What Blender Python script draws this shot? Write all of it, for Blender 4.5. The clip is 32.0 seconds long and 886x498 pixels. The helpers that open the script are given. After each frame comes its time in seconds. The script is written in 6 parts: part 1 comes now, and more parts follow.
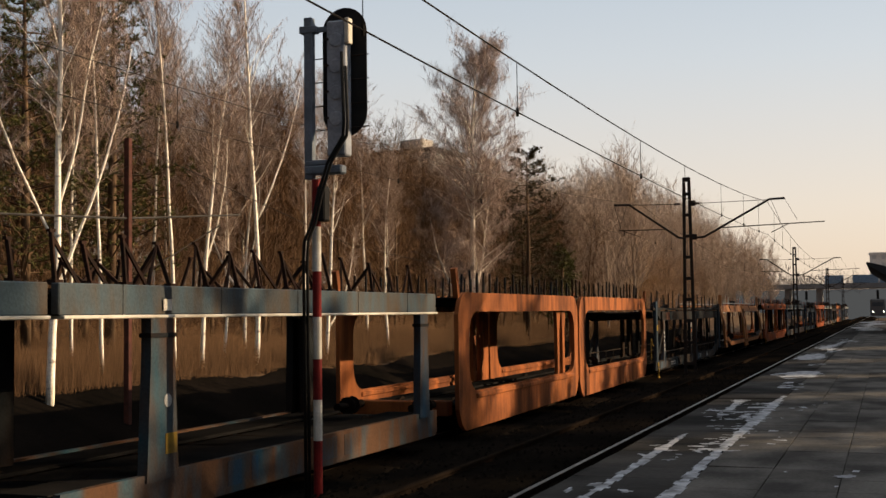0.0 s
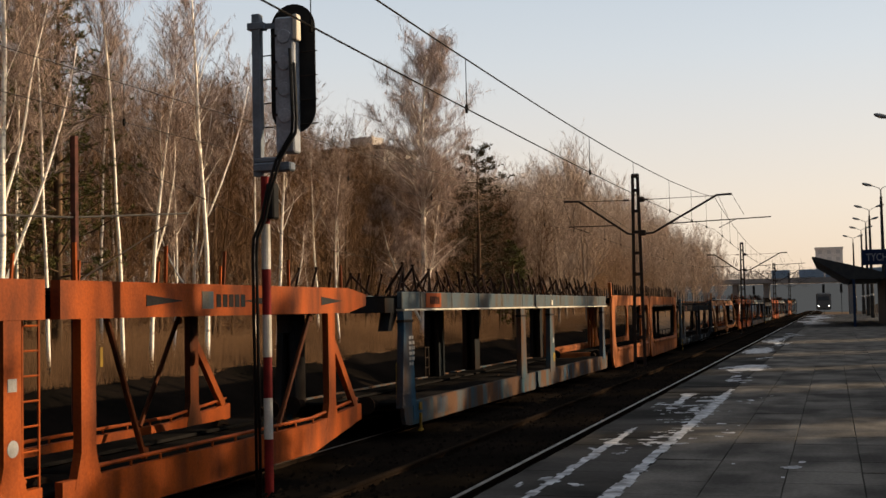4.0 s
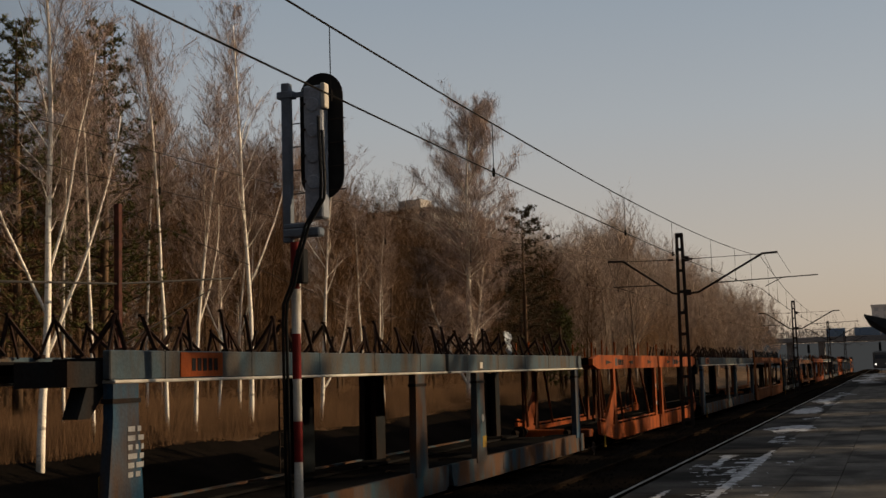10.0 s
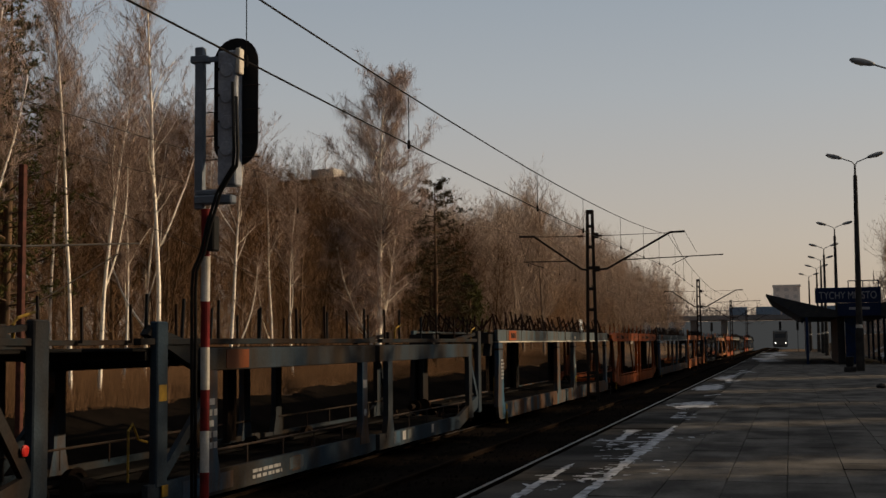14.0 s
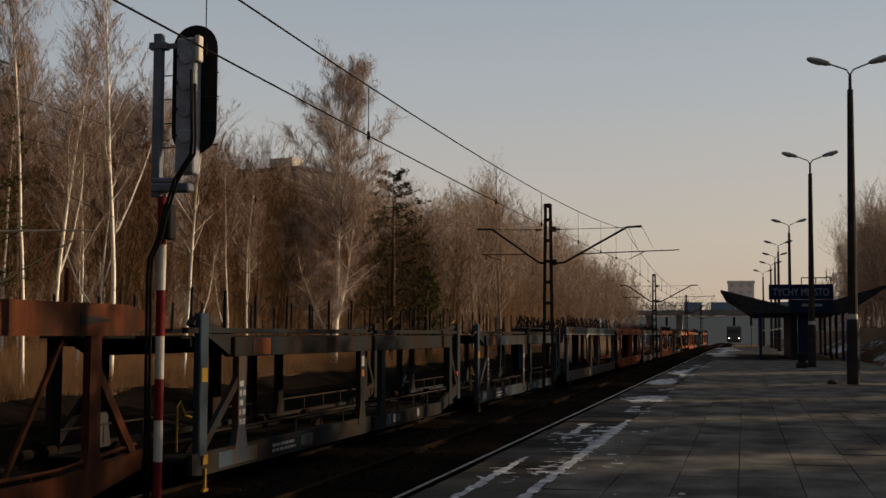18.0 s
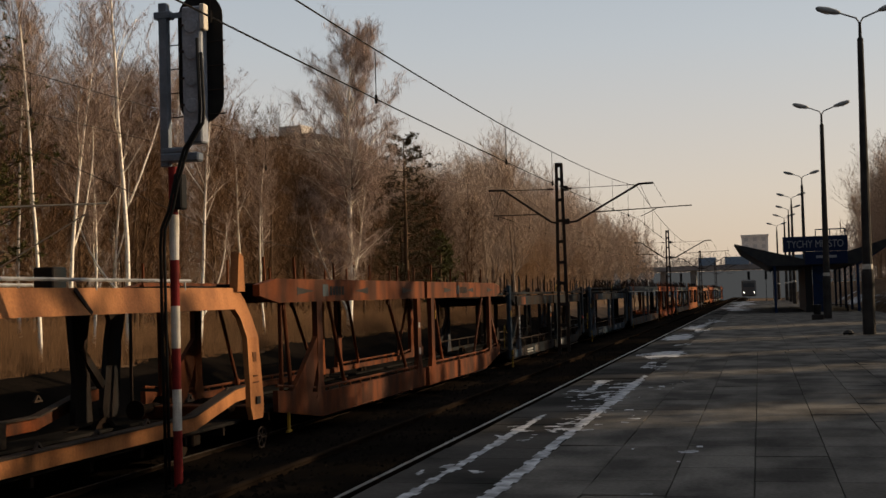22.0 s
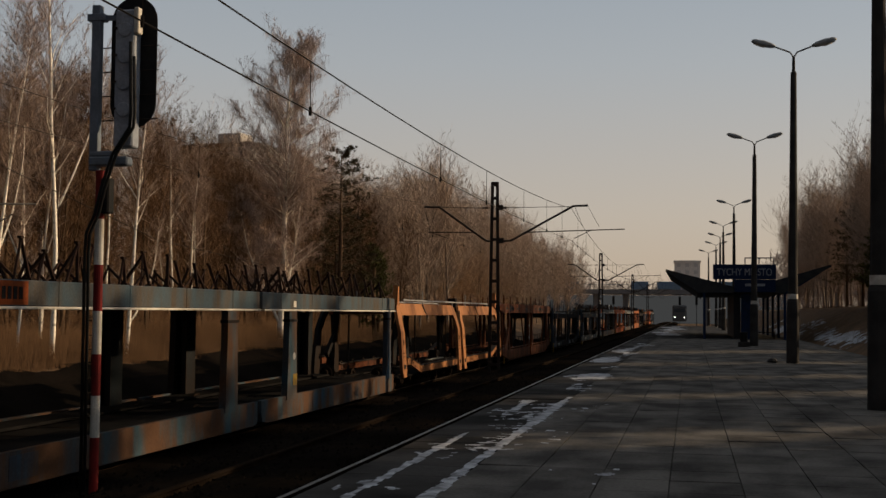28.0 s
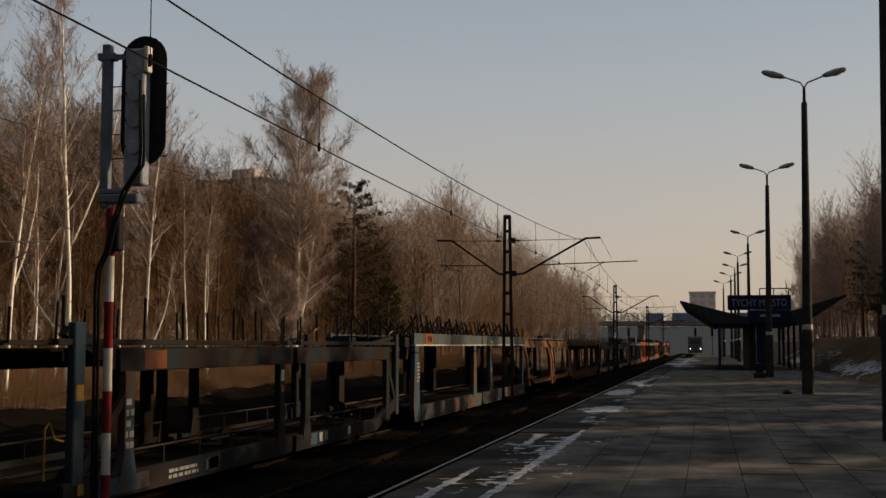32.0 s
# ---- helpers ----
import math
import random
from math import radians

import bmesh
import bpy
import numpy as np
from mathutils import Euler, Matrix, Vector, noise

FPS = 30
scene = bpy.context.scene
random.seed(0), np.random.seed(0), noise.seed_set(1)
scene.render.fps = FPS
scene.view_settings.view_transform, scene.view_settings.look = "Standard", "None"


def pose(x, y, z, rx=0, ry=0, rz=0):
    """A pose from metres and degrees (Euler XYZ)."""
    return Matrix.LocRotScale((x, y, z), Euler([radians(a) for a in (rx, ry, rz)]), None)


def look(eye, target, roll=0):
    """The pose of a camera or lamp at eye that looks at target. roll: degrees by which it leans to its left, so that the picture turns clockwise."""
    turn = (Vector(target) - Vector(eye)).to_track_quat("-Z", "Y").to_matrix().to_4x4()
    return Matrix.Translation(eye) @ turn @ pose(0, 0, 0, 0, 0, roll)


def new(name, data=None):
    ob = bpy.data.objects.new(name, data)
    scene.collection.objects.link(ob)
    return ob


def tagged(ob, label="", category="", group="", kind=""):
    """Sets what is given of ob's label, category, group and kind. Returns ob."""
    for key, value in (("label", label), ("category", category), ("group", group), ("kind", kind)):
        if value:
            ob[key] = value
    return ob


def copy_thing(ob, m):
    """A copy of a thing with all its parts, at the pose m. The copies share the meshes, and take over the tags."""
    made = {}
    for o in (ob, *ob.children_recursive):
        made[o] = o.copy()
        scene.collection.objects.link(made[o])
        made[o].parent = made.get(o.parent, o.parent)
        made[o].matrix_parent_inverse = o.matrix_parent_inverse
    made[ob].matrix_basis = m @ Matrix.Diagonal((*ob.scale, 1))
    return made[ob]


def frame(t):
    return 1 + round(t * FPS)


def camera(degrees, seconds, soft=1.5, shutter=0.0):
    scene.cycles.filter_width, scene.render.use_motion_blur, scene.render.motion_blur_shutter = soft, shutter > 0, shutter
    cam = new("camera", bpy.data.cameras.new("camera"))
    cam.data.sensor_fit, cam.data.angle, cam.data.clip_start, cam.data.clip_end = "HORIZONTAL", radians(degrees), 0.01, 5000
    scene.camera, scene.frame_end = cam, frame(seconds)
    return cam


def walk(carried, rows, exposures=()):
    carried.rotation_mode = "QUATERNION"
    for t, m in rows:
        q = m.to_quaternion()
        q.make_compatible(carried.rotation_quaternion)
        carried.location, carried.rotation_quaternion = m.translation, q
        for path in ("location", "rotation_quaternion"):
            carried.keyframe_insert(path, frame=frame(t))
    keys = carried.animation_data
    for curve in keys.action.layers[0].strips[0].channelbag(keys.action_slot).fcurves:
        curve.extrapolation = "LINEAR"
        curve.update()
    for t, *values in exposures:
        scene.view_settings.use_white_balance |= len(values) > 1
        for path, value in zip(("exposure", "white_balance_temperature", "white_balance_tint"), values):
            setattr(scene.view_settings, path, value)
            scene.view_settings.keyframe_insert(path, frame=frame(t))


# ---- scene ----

# ---------- camera ----------
# t, x, z, yaw, pitch, roll; the eye stays near y = 0
PATH = [
    (0.0, -0.279, 1.750, 19.99, 3.02, -0.71),
    (0.5, -0.280, 1.755, 20.42, 3.67, -0.95),
    (1.0, -0.269, 1.754, 20.00, 4.12, -0.98),
    (1.5, -0.273, 1.757, 19.87, 3.97, -1.04),
    (2.0, -0.276, 1.757, 18.32, 3.89, -1.54),
    (2.5, -0.282, 1.747, 17.85, 3.89, -1.43),
    (4.5, -0.264, 1.736, 17.34, 2.43, -0.91),
    (5.0, -0.284, 1.746, 15.74, 2.10, 0.00),
    (5.5, -0.296, 1.747, 14.25, 2.97, -0.11),
    (6.0, -0.299, 1.743, 14.09, 2.67, 0.30),
    (6.5, -0.307, 1.733, 13.81, 2.64, -0.04),
    (7.0, -0.277, 1.760, 14.62, 3.44, -1.00),
    (7.5, -0.184, 1.728, 14.75, 4.55, -0.55),
    (8.0, -0.088, 1.748, 14.75, 5.10, -0.32),
    (8.5, -0.004, 1.760, 16.48, 5.30, -1.23),
    (9.0, 0.041, 1.756, 18.79, 5.01, -1.76),
    (9.5, 0.044, 1.741, 19.87, 5.25, -1.67),
    (10.0, 0.064, 1.743, 20.00, 5.82, -1.69),
    (10.5, 0.054, 1.745, 20.38, 5.82, -1.98),
    (11.0, 0.058, 1.740, 20.38, 5.66, -1.74),
    (11.5, 0.057, 1.749, 18.33, 6.04, -2.20),
    (12.0, 0.058, 1.739, 17.79, 5.65, -2.25),
    (12.5, 0.043, 1.734, 16.97, 4.86, -1.28),
    (13.0, 0.047, 1.736, 16.51, 4.89, -0.72),
    (13.5, 0.053, 1.744, 15.82, 4.21, -0.62),
    (14.0, 0.049, 1.755, 15.86, 4.39, -0.56),
    (14.5, 0.041, 1.750, 16.10, 5.59, -0.30),
    (16.5, 0.052, 1.751, 15.05, 5.53, -0.87),
    (17.0, 0.063, 1.756, 14.55, 3.98, -0.81),
    (17.5, 0.060, 1.771, 13.41, 3.71, 0.36),
    (18.0, 0.049, 1.765, 13.88, 3.98, 0.16),
    (18.5, 0.060, 1.758, 13.79, 3.34, 0.16),
    (19.0, 0.047, 1.747, 14.04, 2.97, -1.07),
    (19.5, 0.063, 1.742, 14.36, 3.01, -1.40),
    (20.0, 0.066, 1.741, 15.00, 2.52, -1.30),
    (20.5, 0.050, 1.731, 14.84, 2.46, -1.61),
    (21.0, 0.063, 1.733, 14.67, 2.06, -1.70),
    (21.5, 0.046, 1.734, 14.35, 2.10, -1.61),
    (22.0, 0.059, 1.741, 14.50, 2.26, -1.57),
    (22.5, 0.067, 1.747, 14.57, 2.49, -1.49),
    (23.0, 0.057, 1.765, 14.39, 3.69, -1.58),
    (23.5, 0.048, 1.762, 14.49, 4.01, -1.13),
    (24.0, 0.044, 1.759, 14.72, 4.32, -1.08),
    (24.5, 0.033, 1.767, 14.48, 4.46, -1.02),
    (25.0, 0.050, 1.748, 14.17, 4.51, -0.37),
    (25.5, 0.037, 1.744, 13.95, 3.91, -0.03),
    (26.0, 0.055, 1.730, 13.81, 2.35, 0.35),
    (26.5, 0.064, 1.738, 12.04, 2.71, 0.71),
    (28.5, 0.220, 1.761, 11.48, 3.11, 0.51),
    (29.0, 0.252, 1.769, 12.36, 3.83, 0.25),
    (29.5, 0.239, 1.769, 11.87, 3.90, 0.35),
    (30.0, 0.245, 1.763, 11.73, 4.39, -0.02),
    (30.5, 0.242, 1.766, 11.79, 4.59, 0.03),
    (31.0, 0.244, 1.767, 11.94, 4.16, 0.09),
    (31.5, 0.239, 1.760, 11.87, 3.77, 0.04),
    (32.0, 0.242, 1.763, 12.17, 4.51, -0.00),
]
EXPOSURES = [(0.0, 0.67), (1.0, 0.72), (2.5, 0.77), (4.5, 0.72), (5.0, 0.72), (6.0, 0.42), (7.0, 0.32), (8.0, -0.01), (9.0, -0.13), (14.5, -0.08), (19.0, 0.0), (21.0, 0.02), (22.0, 0.32), (24.0, 0.42), (24.5, 0.17), (25.0, -0.05), (26.0, -0.1), (32.0, -0.05)]
cam = camera(40.0, 32.0, soft=1.5)
walk(cam, [(t, pose(x, 0, z, 90 + p, 0, yaw) @ pose(0, 0, 0, 0, 0, r)) for t, x, z, yaw, p, r in PATH], EXPOSURES)

# ---------- sky and sun ----------
SUN_AZ = 58.0     # degrees from the track's line towards the right
SUN_EL = 18.0
world = bpy.data.worlds.new("winter_sky")
scene.world = world
world.use_nodes = True
wn = world.node_tree.nodes
wn.clear()
sky = wn.new("ShaderNodeTexSky")
sky.sky_type = 'NISHITA'
sky.sun_disc = False
sky.sun_elevation = radians(SUN_EL)
sky.sun_rotation = radians(SUN_AZ)
sky.air_density = 1.0
sky.dust_density = 2.5
sky.ozone_density = 1.5
bg = wn.new("ShaderNodeBackground")
bg.inputs["Strength"].default_value = 0.0176
# winter haze: a pale veil over the whole horizon that thins out with height
co = wn.new("ShaderNodeTexCoord")
sep = wn.new("ShaderNodeSeparateXYZ")
veil = wn.new("ShaderNodeValToRGB")
for pos, col in ((0.0, (0.03, 0.026, 0.022)), (0.495, (0.20, 0.165, 0.14)), (0.505, (0.61, 0.475, 0.355)), (0.54, (0.585, 0.50, 0.42)), (0.60, (0.455, 0.47, 0.48)), (0.65, (0.355, 0.405, 0.455)), (0.72, (0.11, 0.135, 0.165)), (0.80, (0.035, 0.045, 0.058)), (1.0, (0.012, 0.016, 0.022))):
    e = veil.color_ramp.elements.new(pos)
    e.color = (*col, 1)
veil.color_ramp.elements.remove(veil.color_ramp.elements[0])
veil.color_ramp.elements.remove(veil.color_ramp.elements[len(veil.color_ramp.elements) - 1])
half_up = wn.new("ShaderNodeMath")
half_up.operation = 'MULTIPLY_ADD'
half_up.inputs[1].default_value, half_up.inputs[2].default_value = 0.5, 0.5
haze = wn.new("ShaderNodeBackground")
haze.inputs["Strength"].default_value = 1.0
both = wn.new("ShaderNodeAddShader")
wout = wn.new("ShaderNodeOutputWorld")
wl = world.node_tree.links.new
# the haze glows on the sun's side of the sky and dims away from it
side = wn.new("ShaderNodeVectorMath")
side.operation = 'DOT_PRODUCT'
side.inputs[1].default_value = (math.sin(radians(SUN_AZ)), math.cos(radians(SUN_AZ)), 0)
fall = wn.new("ShaderNodeMapRange")
fall.interpolation_type = 'SMOOTHSTEP'
fall.inputs["From Min"].default_value, fall.inputs["From Max"].default_value = -0.45, 0.08
fall.inputs["To Min"].default_value, fall.inputs["To Max"].default_value = 0.16, 0.8
wl(co.outputs["Generated"], side.inputs[0])
wl(side.outputs["Value"], fall.inputs["Value"])
wl(fall.outputs["Result"], haze.inputs["Strength"])
wl(sky.outputs[0], bg.inputs["Color"])
wl(co.outputs["Generated"], sep.inputs[0])
wl(sep.outputs["Z"], half_up.inputs[0])
wl(half_up.outputs[0], veil.inputs["Fac"])
wl(veil.outputs["Color"], haze.inputs["Color"])
wl(bg.outputs[0], both.inputs[0])
wl(haze.outputs[0], both.inputs[1])
wl(both.outputs[0], wout.inputs["Surface"])

sun = new("sun", bpy.data.lights.new("sun", "SUN"))
sun.data.energy = 4.9
sun.data.angle = radians(0.6)
sun.data.color = (1.0, 0.73, 0.45)
az, el = radians(SUN_AZ), radians(SUN_EL)
to_sun = Vector((math.sin(az) * math.cos(el), math.cos(az) * math.cos(el), math.sin(el)))
sun.matrix_world = look(to_sun * 100, (0, 0, 0))


# ---------- materials ----------
def mat(name, base, other=None, rough=0.8, metal=0.0, scale=6.0, fine=60.0, mix=0.5, bump=0.2, stretch=(1, 1, 1), random_tint=0.0, spec=0.08, placed=False):
    """A worn surface: two colours mixed by noise at two scales, with fine relief."""
    m = bpy.data.materials.new(name)
    m.use_nodes = True
    nt = m.node_tree
    n, ln = nt.nodes, nt.links.new
    b = n["Principled BSDF"]
    b.inputs["Metallic"].default_value = metal
    b.inputs["Specular IOR Level"].default_value = spec
    tc = n.new("ShaderNodeTexCoord")
    mp = n.new("ShaderNodeMapping")
    mp.inputs["Scale"].default_value = stretch
    spot = n.new("ShaderNodeNewGeometry").outputs["Position"] if placed else tc.outputs["Object"]
    ln(spot, mp.inputs["Vector"])
    big = n.new("ShaderNodeTexNoise")
    big.inputs["Scale"].default_value = scale
    big.inputs["Detail"].default_value = 6
    small = n.new("ShaderNodeTexNoise")
    small.inputs["Scale"].default_value = fine
    small.inputs["Detail"].default_value = 3
    ln(mp.outputs[0], big.inputs["Vector"])
    ln(spot, small.inputs["Vector"])
    ramp = n.new("ShaderNodeValToRGB")
    other = other or tuple(c * 0.6 for c in base)
    ramp.color_ramp.elements[0].position = 0.5 - 0.13 + (0.5 - mix) * 0.5
    ramp.color_ramp.elements[1].position = 0.5 + 0.13 + (0.5 - mix) * 0.5
    ramp.color_ramp.elements[0].color = (*base, 1)
    ramp.color_ramp.elements[1].color = (*other, 1)
    ln(big.outputs["Fac"], ramp.inputs["Fac"])
    tint = n.new("ShaderNodeMapRange")
    tint.inputs["From Min"].default_value, tint.inputs["From Max"].default_value = 0.3, 0.7
    tint.inputs["To Min"].default_value, tint.inputs["To Max"].default_value = 0.84, 1.12
    ln(small.outputs["Fac"], tint.inputs["Value"])
    mul = n.new("ShaderNodeVectorMath")
    mul.operation = 'SCALE'
    ln(ramp.outputs["Color"], mul.inputs[0])
    ln(tint.outputs["Result"], mul.inputs["Scale"])
    col = mul.outputs[0]
    if random_tint:
        oi = n.new("ShaderNodeObjectInfo")
        r2 = n.new("ShaderNodeMapRange")
        r2.inputs["To Min"].default_value, r2.inputs["To Max"].default_value = 1 - random_tint, 1 + random_tint
        ln(oi.outputs["Random"], r2.inputs["Value"])
        mul2 = n.new("ShaderNodeVectorMath")
        mul2.operation = 'SCALE'
        ln(col, mul2.inputs[0])
        ln(r2.outputs["Result"], mul2.inputs["Scale"])
        col = mul2.outputs[0]
    ln(col, b.inputs["Base Color"])
    rr = n.new("ShaderNodeMapRange")
    rr.inputs["To Min"].default_value, rr.inputs["To Max"].default_value = max(0.05, rough - 0.12), min(1, rough + 0.12)
    ln(big.outputs["Fac"], rr.inputs["Value"])
    ln(rr.outputs["Result"], b.inputs["Roughness"])
    if bump:
        bp = n.new("ShaderNodeBump")
        bp.inputs["Strength"].default_value = bump
        bp.inputs["Distance"].default_value = 0.02
        ln(small.outputs["Fac"], bp.inputs["Height"])
        ln(bp.outputs["Normal"], b.inputs["Normal"])
    return m


def glow(name, colour, strength):
    m = bpy.data.materials.new(name)
    m.use_nodes = True
    b = m.node_tree.nodes["Principled BSDF"]
    b.inputs["Base Color"].default_value = (*colour, 1)
    b.inputs["Emission Color"].default_value = (*colour, 1)
    b.inputs["Emission Strength"].default_value = strength
    return m


def island_mat(name, a, b, rough=0.9):
    """Colour picked piece by piece between two tones, for joined leaves, stalks and stones."""
    m = bpy.data.materials.new(name)
    m.use_nodes = True
    n, ln = m.node_tree.nodes, m.node_tree.links.new
    p = n["Principled BSDF"]
    p.inputs["Roughness"].default_value = rough
    p.inputs["Specular IOR Level"].default_value = 0.0
    g = n.new("ShaderNodeNewGeometry")
    r = n.new("ShaderNodeValToRGB")
    r.color_ramp.elements[0].color = (*a, 1)
    r.color_ramp.elements[1].color = (*b, 1)
    ln(g.outputs["Random Per Island"], r.inputs["Fac"])
    ln(r.outputs["Color"], p.inputs["Base Color"])
    return m


M_ORANGE = mat("orange_paint", (0.29, 0.062, 0.010), (0.10, 0.027, 0.010), 0.6, scale=1.3, fine=25, mix=0.48, stretch=(1, 1.2, 0.35))
M_ORANGE_PALE = mat("sun_bleached_orange_paint", (0.31, 0.10, 0.03), (0.12, 0.04, 0.016), 0.7, scale=1.6, fine=25, mix=0.5, stretch=(1, 1.6, 0.4))
# old faded orange; also painted shade on far-side parts and brace rods
M_ORANGE_OLD_OR_SHADED = mat("faded_and_shade_orange_paint", (0.135, 0.038, 0.012), (0.045, 0.018, 0.010), 0.75, scale=1.5, fine=25, mix=0.58, stretch=(1, 1.2, 0.35))
M_TAN = mat("tan_paint", (0.33, 0.14, 0.052), (0.15, 0.062, 0.026), 0.65, scale=1.2, fine=25, mix=0.45, stretch=(1, 1.2, 0.3))
M_BLUE = mat("blue_paint", (0.018, 0.068, 0.12), (0.062, 0.038, 0.024), 0.7, scale=1.8, fine=25, mix=0.57, stretch=(1, 1.1, 0.3))
M_BLUE_RUST = mat("rusty_blue_paint", (0.026, 0.072, 0.10), (0.08, 0.042, 0.024), 0.8, scale=1.8, fine=25, mix=0.62, stretch=(1, 1.1, 0.3))
M_GREY_BLUE = mat("grey_blue_paint", (0.052, 0.080, 0.100), (0.074, 0.053, 0.036), 0.7, scale=2.0, fine=25, mix=0.42, stretch=(1, 1.1, 0.3))
M_SOOT = mat("sooty_grey_blue_paint", (0.028, 0.045, 0.064), (0.030, 0.024, 0.019), 0.8, scale=0.9, fine=25, mix=0.5, stretch=(1, 1.1, 0.3), spec=0.03)
# dirty dark paint; on far-side posts it stands for shade
M_DARK = mat("dirty_and_shade_dark_paint", (0.018, 0.023, 0.027), (0.027, 0.019, 0.015), 0.85, scale=1.2, fine=25, mix=0.5, stretch=(1, 1.1, 0.3), spec=0.02)
M_STANCH = mat("rusty_chock_steel", (0.035, 0.02, 0.016), (0.02, 0.015, 0.013), 0.85, scale=4, spec=0.02)
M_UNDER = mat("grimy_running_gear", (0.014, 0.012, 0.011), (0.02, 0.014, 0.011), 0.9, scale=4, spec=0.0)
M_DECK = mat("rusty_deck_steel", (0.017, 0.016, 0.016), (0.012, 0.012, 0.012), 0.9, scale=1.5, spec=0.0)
M_WHITE = mat("dirty_white_paint", (0.62, 0.6, 0.55), (0.45, 0.42, 0.36), 0.6, scale=3)
M_YELLOW = mat("yellow_paint", (0.27, 0.17, 0.022), (0.15, 0.095, 0.022), 0.6, scale=4)
M_RED = mat("red_paint", (0.19, 0.018, 0.018), (0.11, 0.014, 0.014), 0.6, scale=4)
M_SIGNAL_GREY = mat("grey_signal_paint", (0.165, 0.195, 0.24), (0.125, 0.15, 0.18), 0.55, scale=4)
M_HOUSING = mat("pale_grey_enamel", (0.30, 0.33, 0.38), (0.22, 0.24, 0.28), 0.5, scale=5, fine=30)
M_BLACK = mat("matt_black_paint", (0.014, 0.014, 0.015), (0.02, 0.02, 0.02), 0.65, scale=5)
M_CABLE = mat("black_rubber", (0.012, 0.012, 0.012), (0.02, 0.02, 0.02), 0.5, scale=5)
M_STEEL = mat("weathered_steel", (0.028, 0.025, 0.024), (0.04, 0.028, 0.022), 0.8, scale=5, spec=0.05)
M_RAILTOP = mat("polished_rail", (0.16, 0.14, 0.125), (0.10, 0.085, 0.075), 0.45, metal=0.7, scale=3)
M_RAIL = mat("rusty_rail_steel", (0.012, 0.009, 0.007), (0.018, 0.013, 0.01), 0.9, scale=3, spec=0.0)
M_RUST = mat("rust_stain", (0.11, 0.05, 0.022), (0.08, 0.035, 0.018), 0.9, scale=5)
M_WIRE = mat("dark_copper_wire", (0.014, 0.013, 0.013), (0.02, 0.018, 0.016), 0.7, spec=0.02)
M_INSUL = mat("brown_porcelain", (0.05, 0.03, 0.025), (0.07, 0.04, 0.03), 0.3)
M_CONCRETE = mat("damp_worn_concrete", (0.125, 0.119, 0.111), (0.056, 0.054, 0.052), 0.7, scale=1.1, fine=22, mix=0.5, random_tint=0.13, spec=0.0, stretch=(1, 0.6, 1), placed=True)
M_SLEEPER = mat("oily_sleeper", (0.012, 0.0105, 0.009), (0.018, 0.015, 0.012), 0.95, scale=3, spec=0.0)
M_EDGE = mat("dark_wet_edge_slab", (0.055, 0.052, 0.049), (0.016, 0.0155, 0.015), 0.8, scale=0.5, fine=14, random_tint=0.1, spec=0.015, placed=True)
M_ASPHALT = mat("dirt_in_slab_joints", (0.018, 0.017, 0.014), (0.03, 0.029, 0.022), 0.8, scale=0.5, fine=35, mix=0.5, spec=0.2)
M_POST = mat("weathered_concrete_post", (0.052, 0.049, 0.047), (0.033, 0.031, 0.03), 0.85, scale=2)
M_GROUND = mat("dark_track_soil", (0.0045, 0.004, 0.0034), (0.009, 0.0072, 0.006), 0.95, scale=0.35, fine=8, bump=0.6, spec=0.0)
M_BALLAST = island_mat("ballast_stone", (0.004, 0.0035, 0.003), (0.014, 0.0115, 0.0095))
M_SNOW = mat("trodden_snow", (0.42, 0.44, 0.48), (0.15, 0.155, 0.165), 0.7, scale=4, fine=40)
M_GRASS = island_mat("dry_grass", (0.027, 0.016, 0.010), (0.128, 0.078, 0.045))
M_LITTER = mat("leaf_litter", (0.13, 0.08, 0.045), (0.07, 0.047, 0.029), 0.95, scale=0.6, fine=12, bump=0.6)
M_TWIG = island_mat("bare_twigs", (0.052, 0.030, 0.0175), (0.162, 0.098, 0.056))
# paler twig tones: haze put into the colour of far trees
M_TWIG_FAR = island_mat("haze_paled_twigs", (0.30, 0.235, 0.19), (0.48, 0.385, 0.315))
M_TWIG_BIRCH = island_mat("birch_twigs", (0.26, 0.192, 0.16), (0.51, 0.41, 0.355))
M_TWIG_YOUNG = island_mat("young_birch_twigs", (0.195, 0.141, 0.114), (0.45, 0.35, 0.29))
M_BARK = mat("brown_bark", (0.15, 0.098, 0.060), (0.07, 0.047, 0.032), 0.95, scale=3, fine=30, stretch=(1, 1, 0.3), bump=0.5)
# bark greyed to imitate haze in front of far trunks
M_BARK_FAR = mat("haze_greyed_bark", (0.30, 0.24, 0.195), (0.2, 0.16, 0.13), 0.95, scale=3, fine=30)
M_BIRCH = mat("white_birch_bark", (0.93, 0.87, 0.76), (0.07, 0.055, 0.045), 0.8, scale=5.0, fine=20, mix=0.15, stretch=(0.8, 0.8, 1.6), bump=0.3)
M_NEEDLE = island_mat("pine_needles", (0.045, 0.052, 0.02), (0.165, 0.155, 0.062))
M_NEEDLE_DARK = island_mat("dark_pine_needles", (0.05, 0.045, 0.027), (0.13, 0.105, 0.065))
# light tones with distance haze mixed into the colour
M_FAR = island_mat("haze_paled_far_twigs", (0.30, 0.24, 0.205), (0.44, 0.36, 0.31))
M_SIGN = mat("blue_sign_enamel", (0.010, 0.02, 0.06), (0.014, 0.024, 0.06), 0.5, scale=3)
M_SIGN_WHITE = mat("sign_lettering", (0.33, 0.34, 0.37), (0.26, 0.27, 0.30), 0.6)
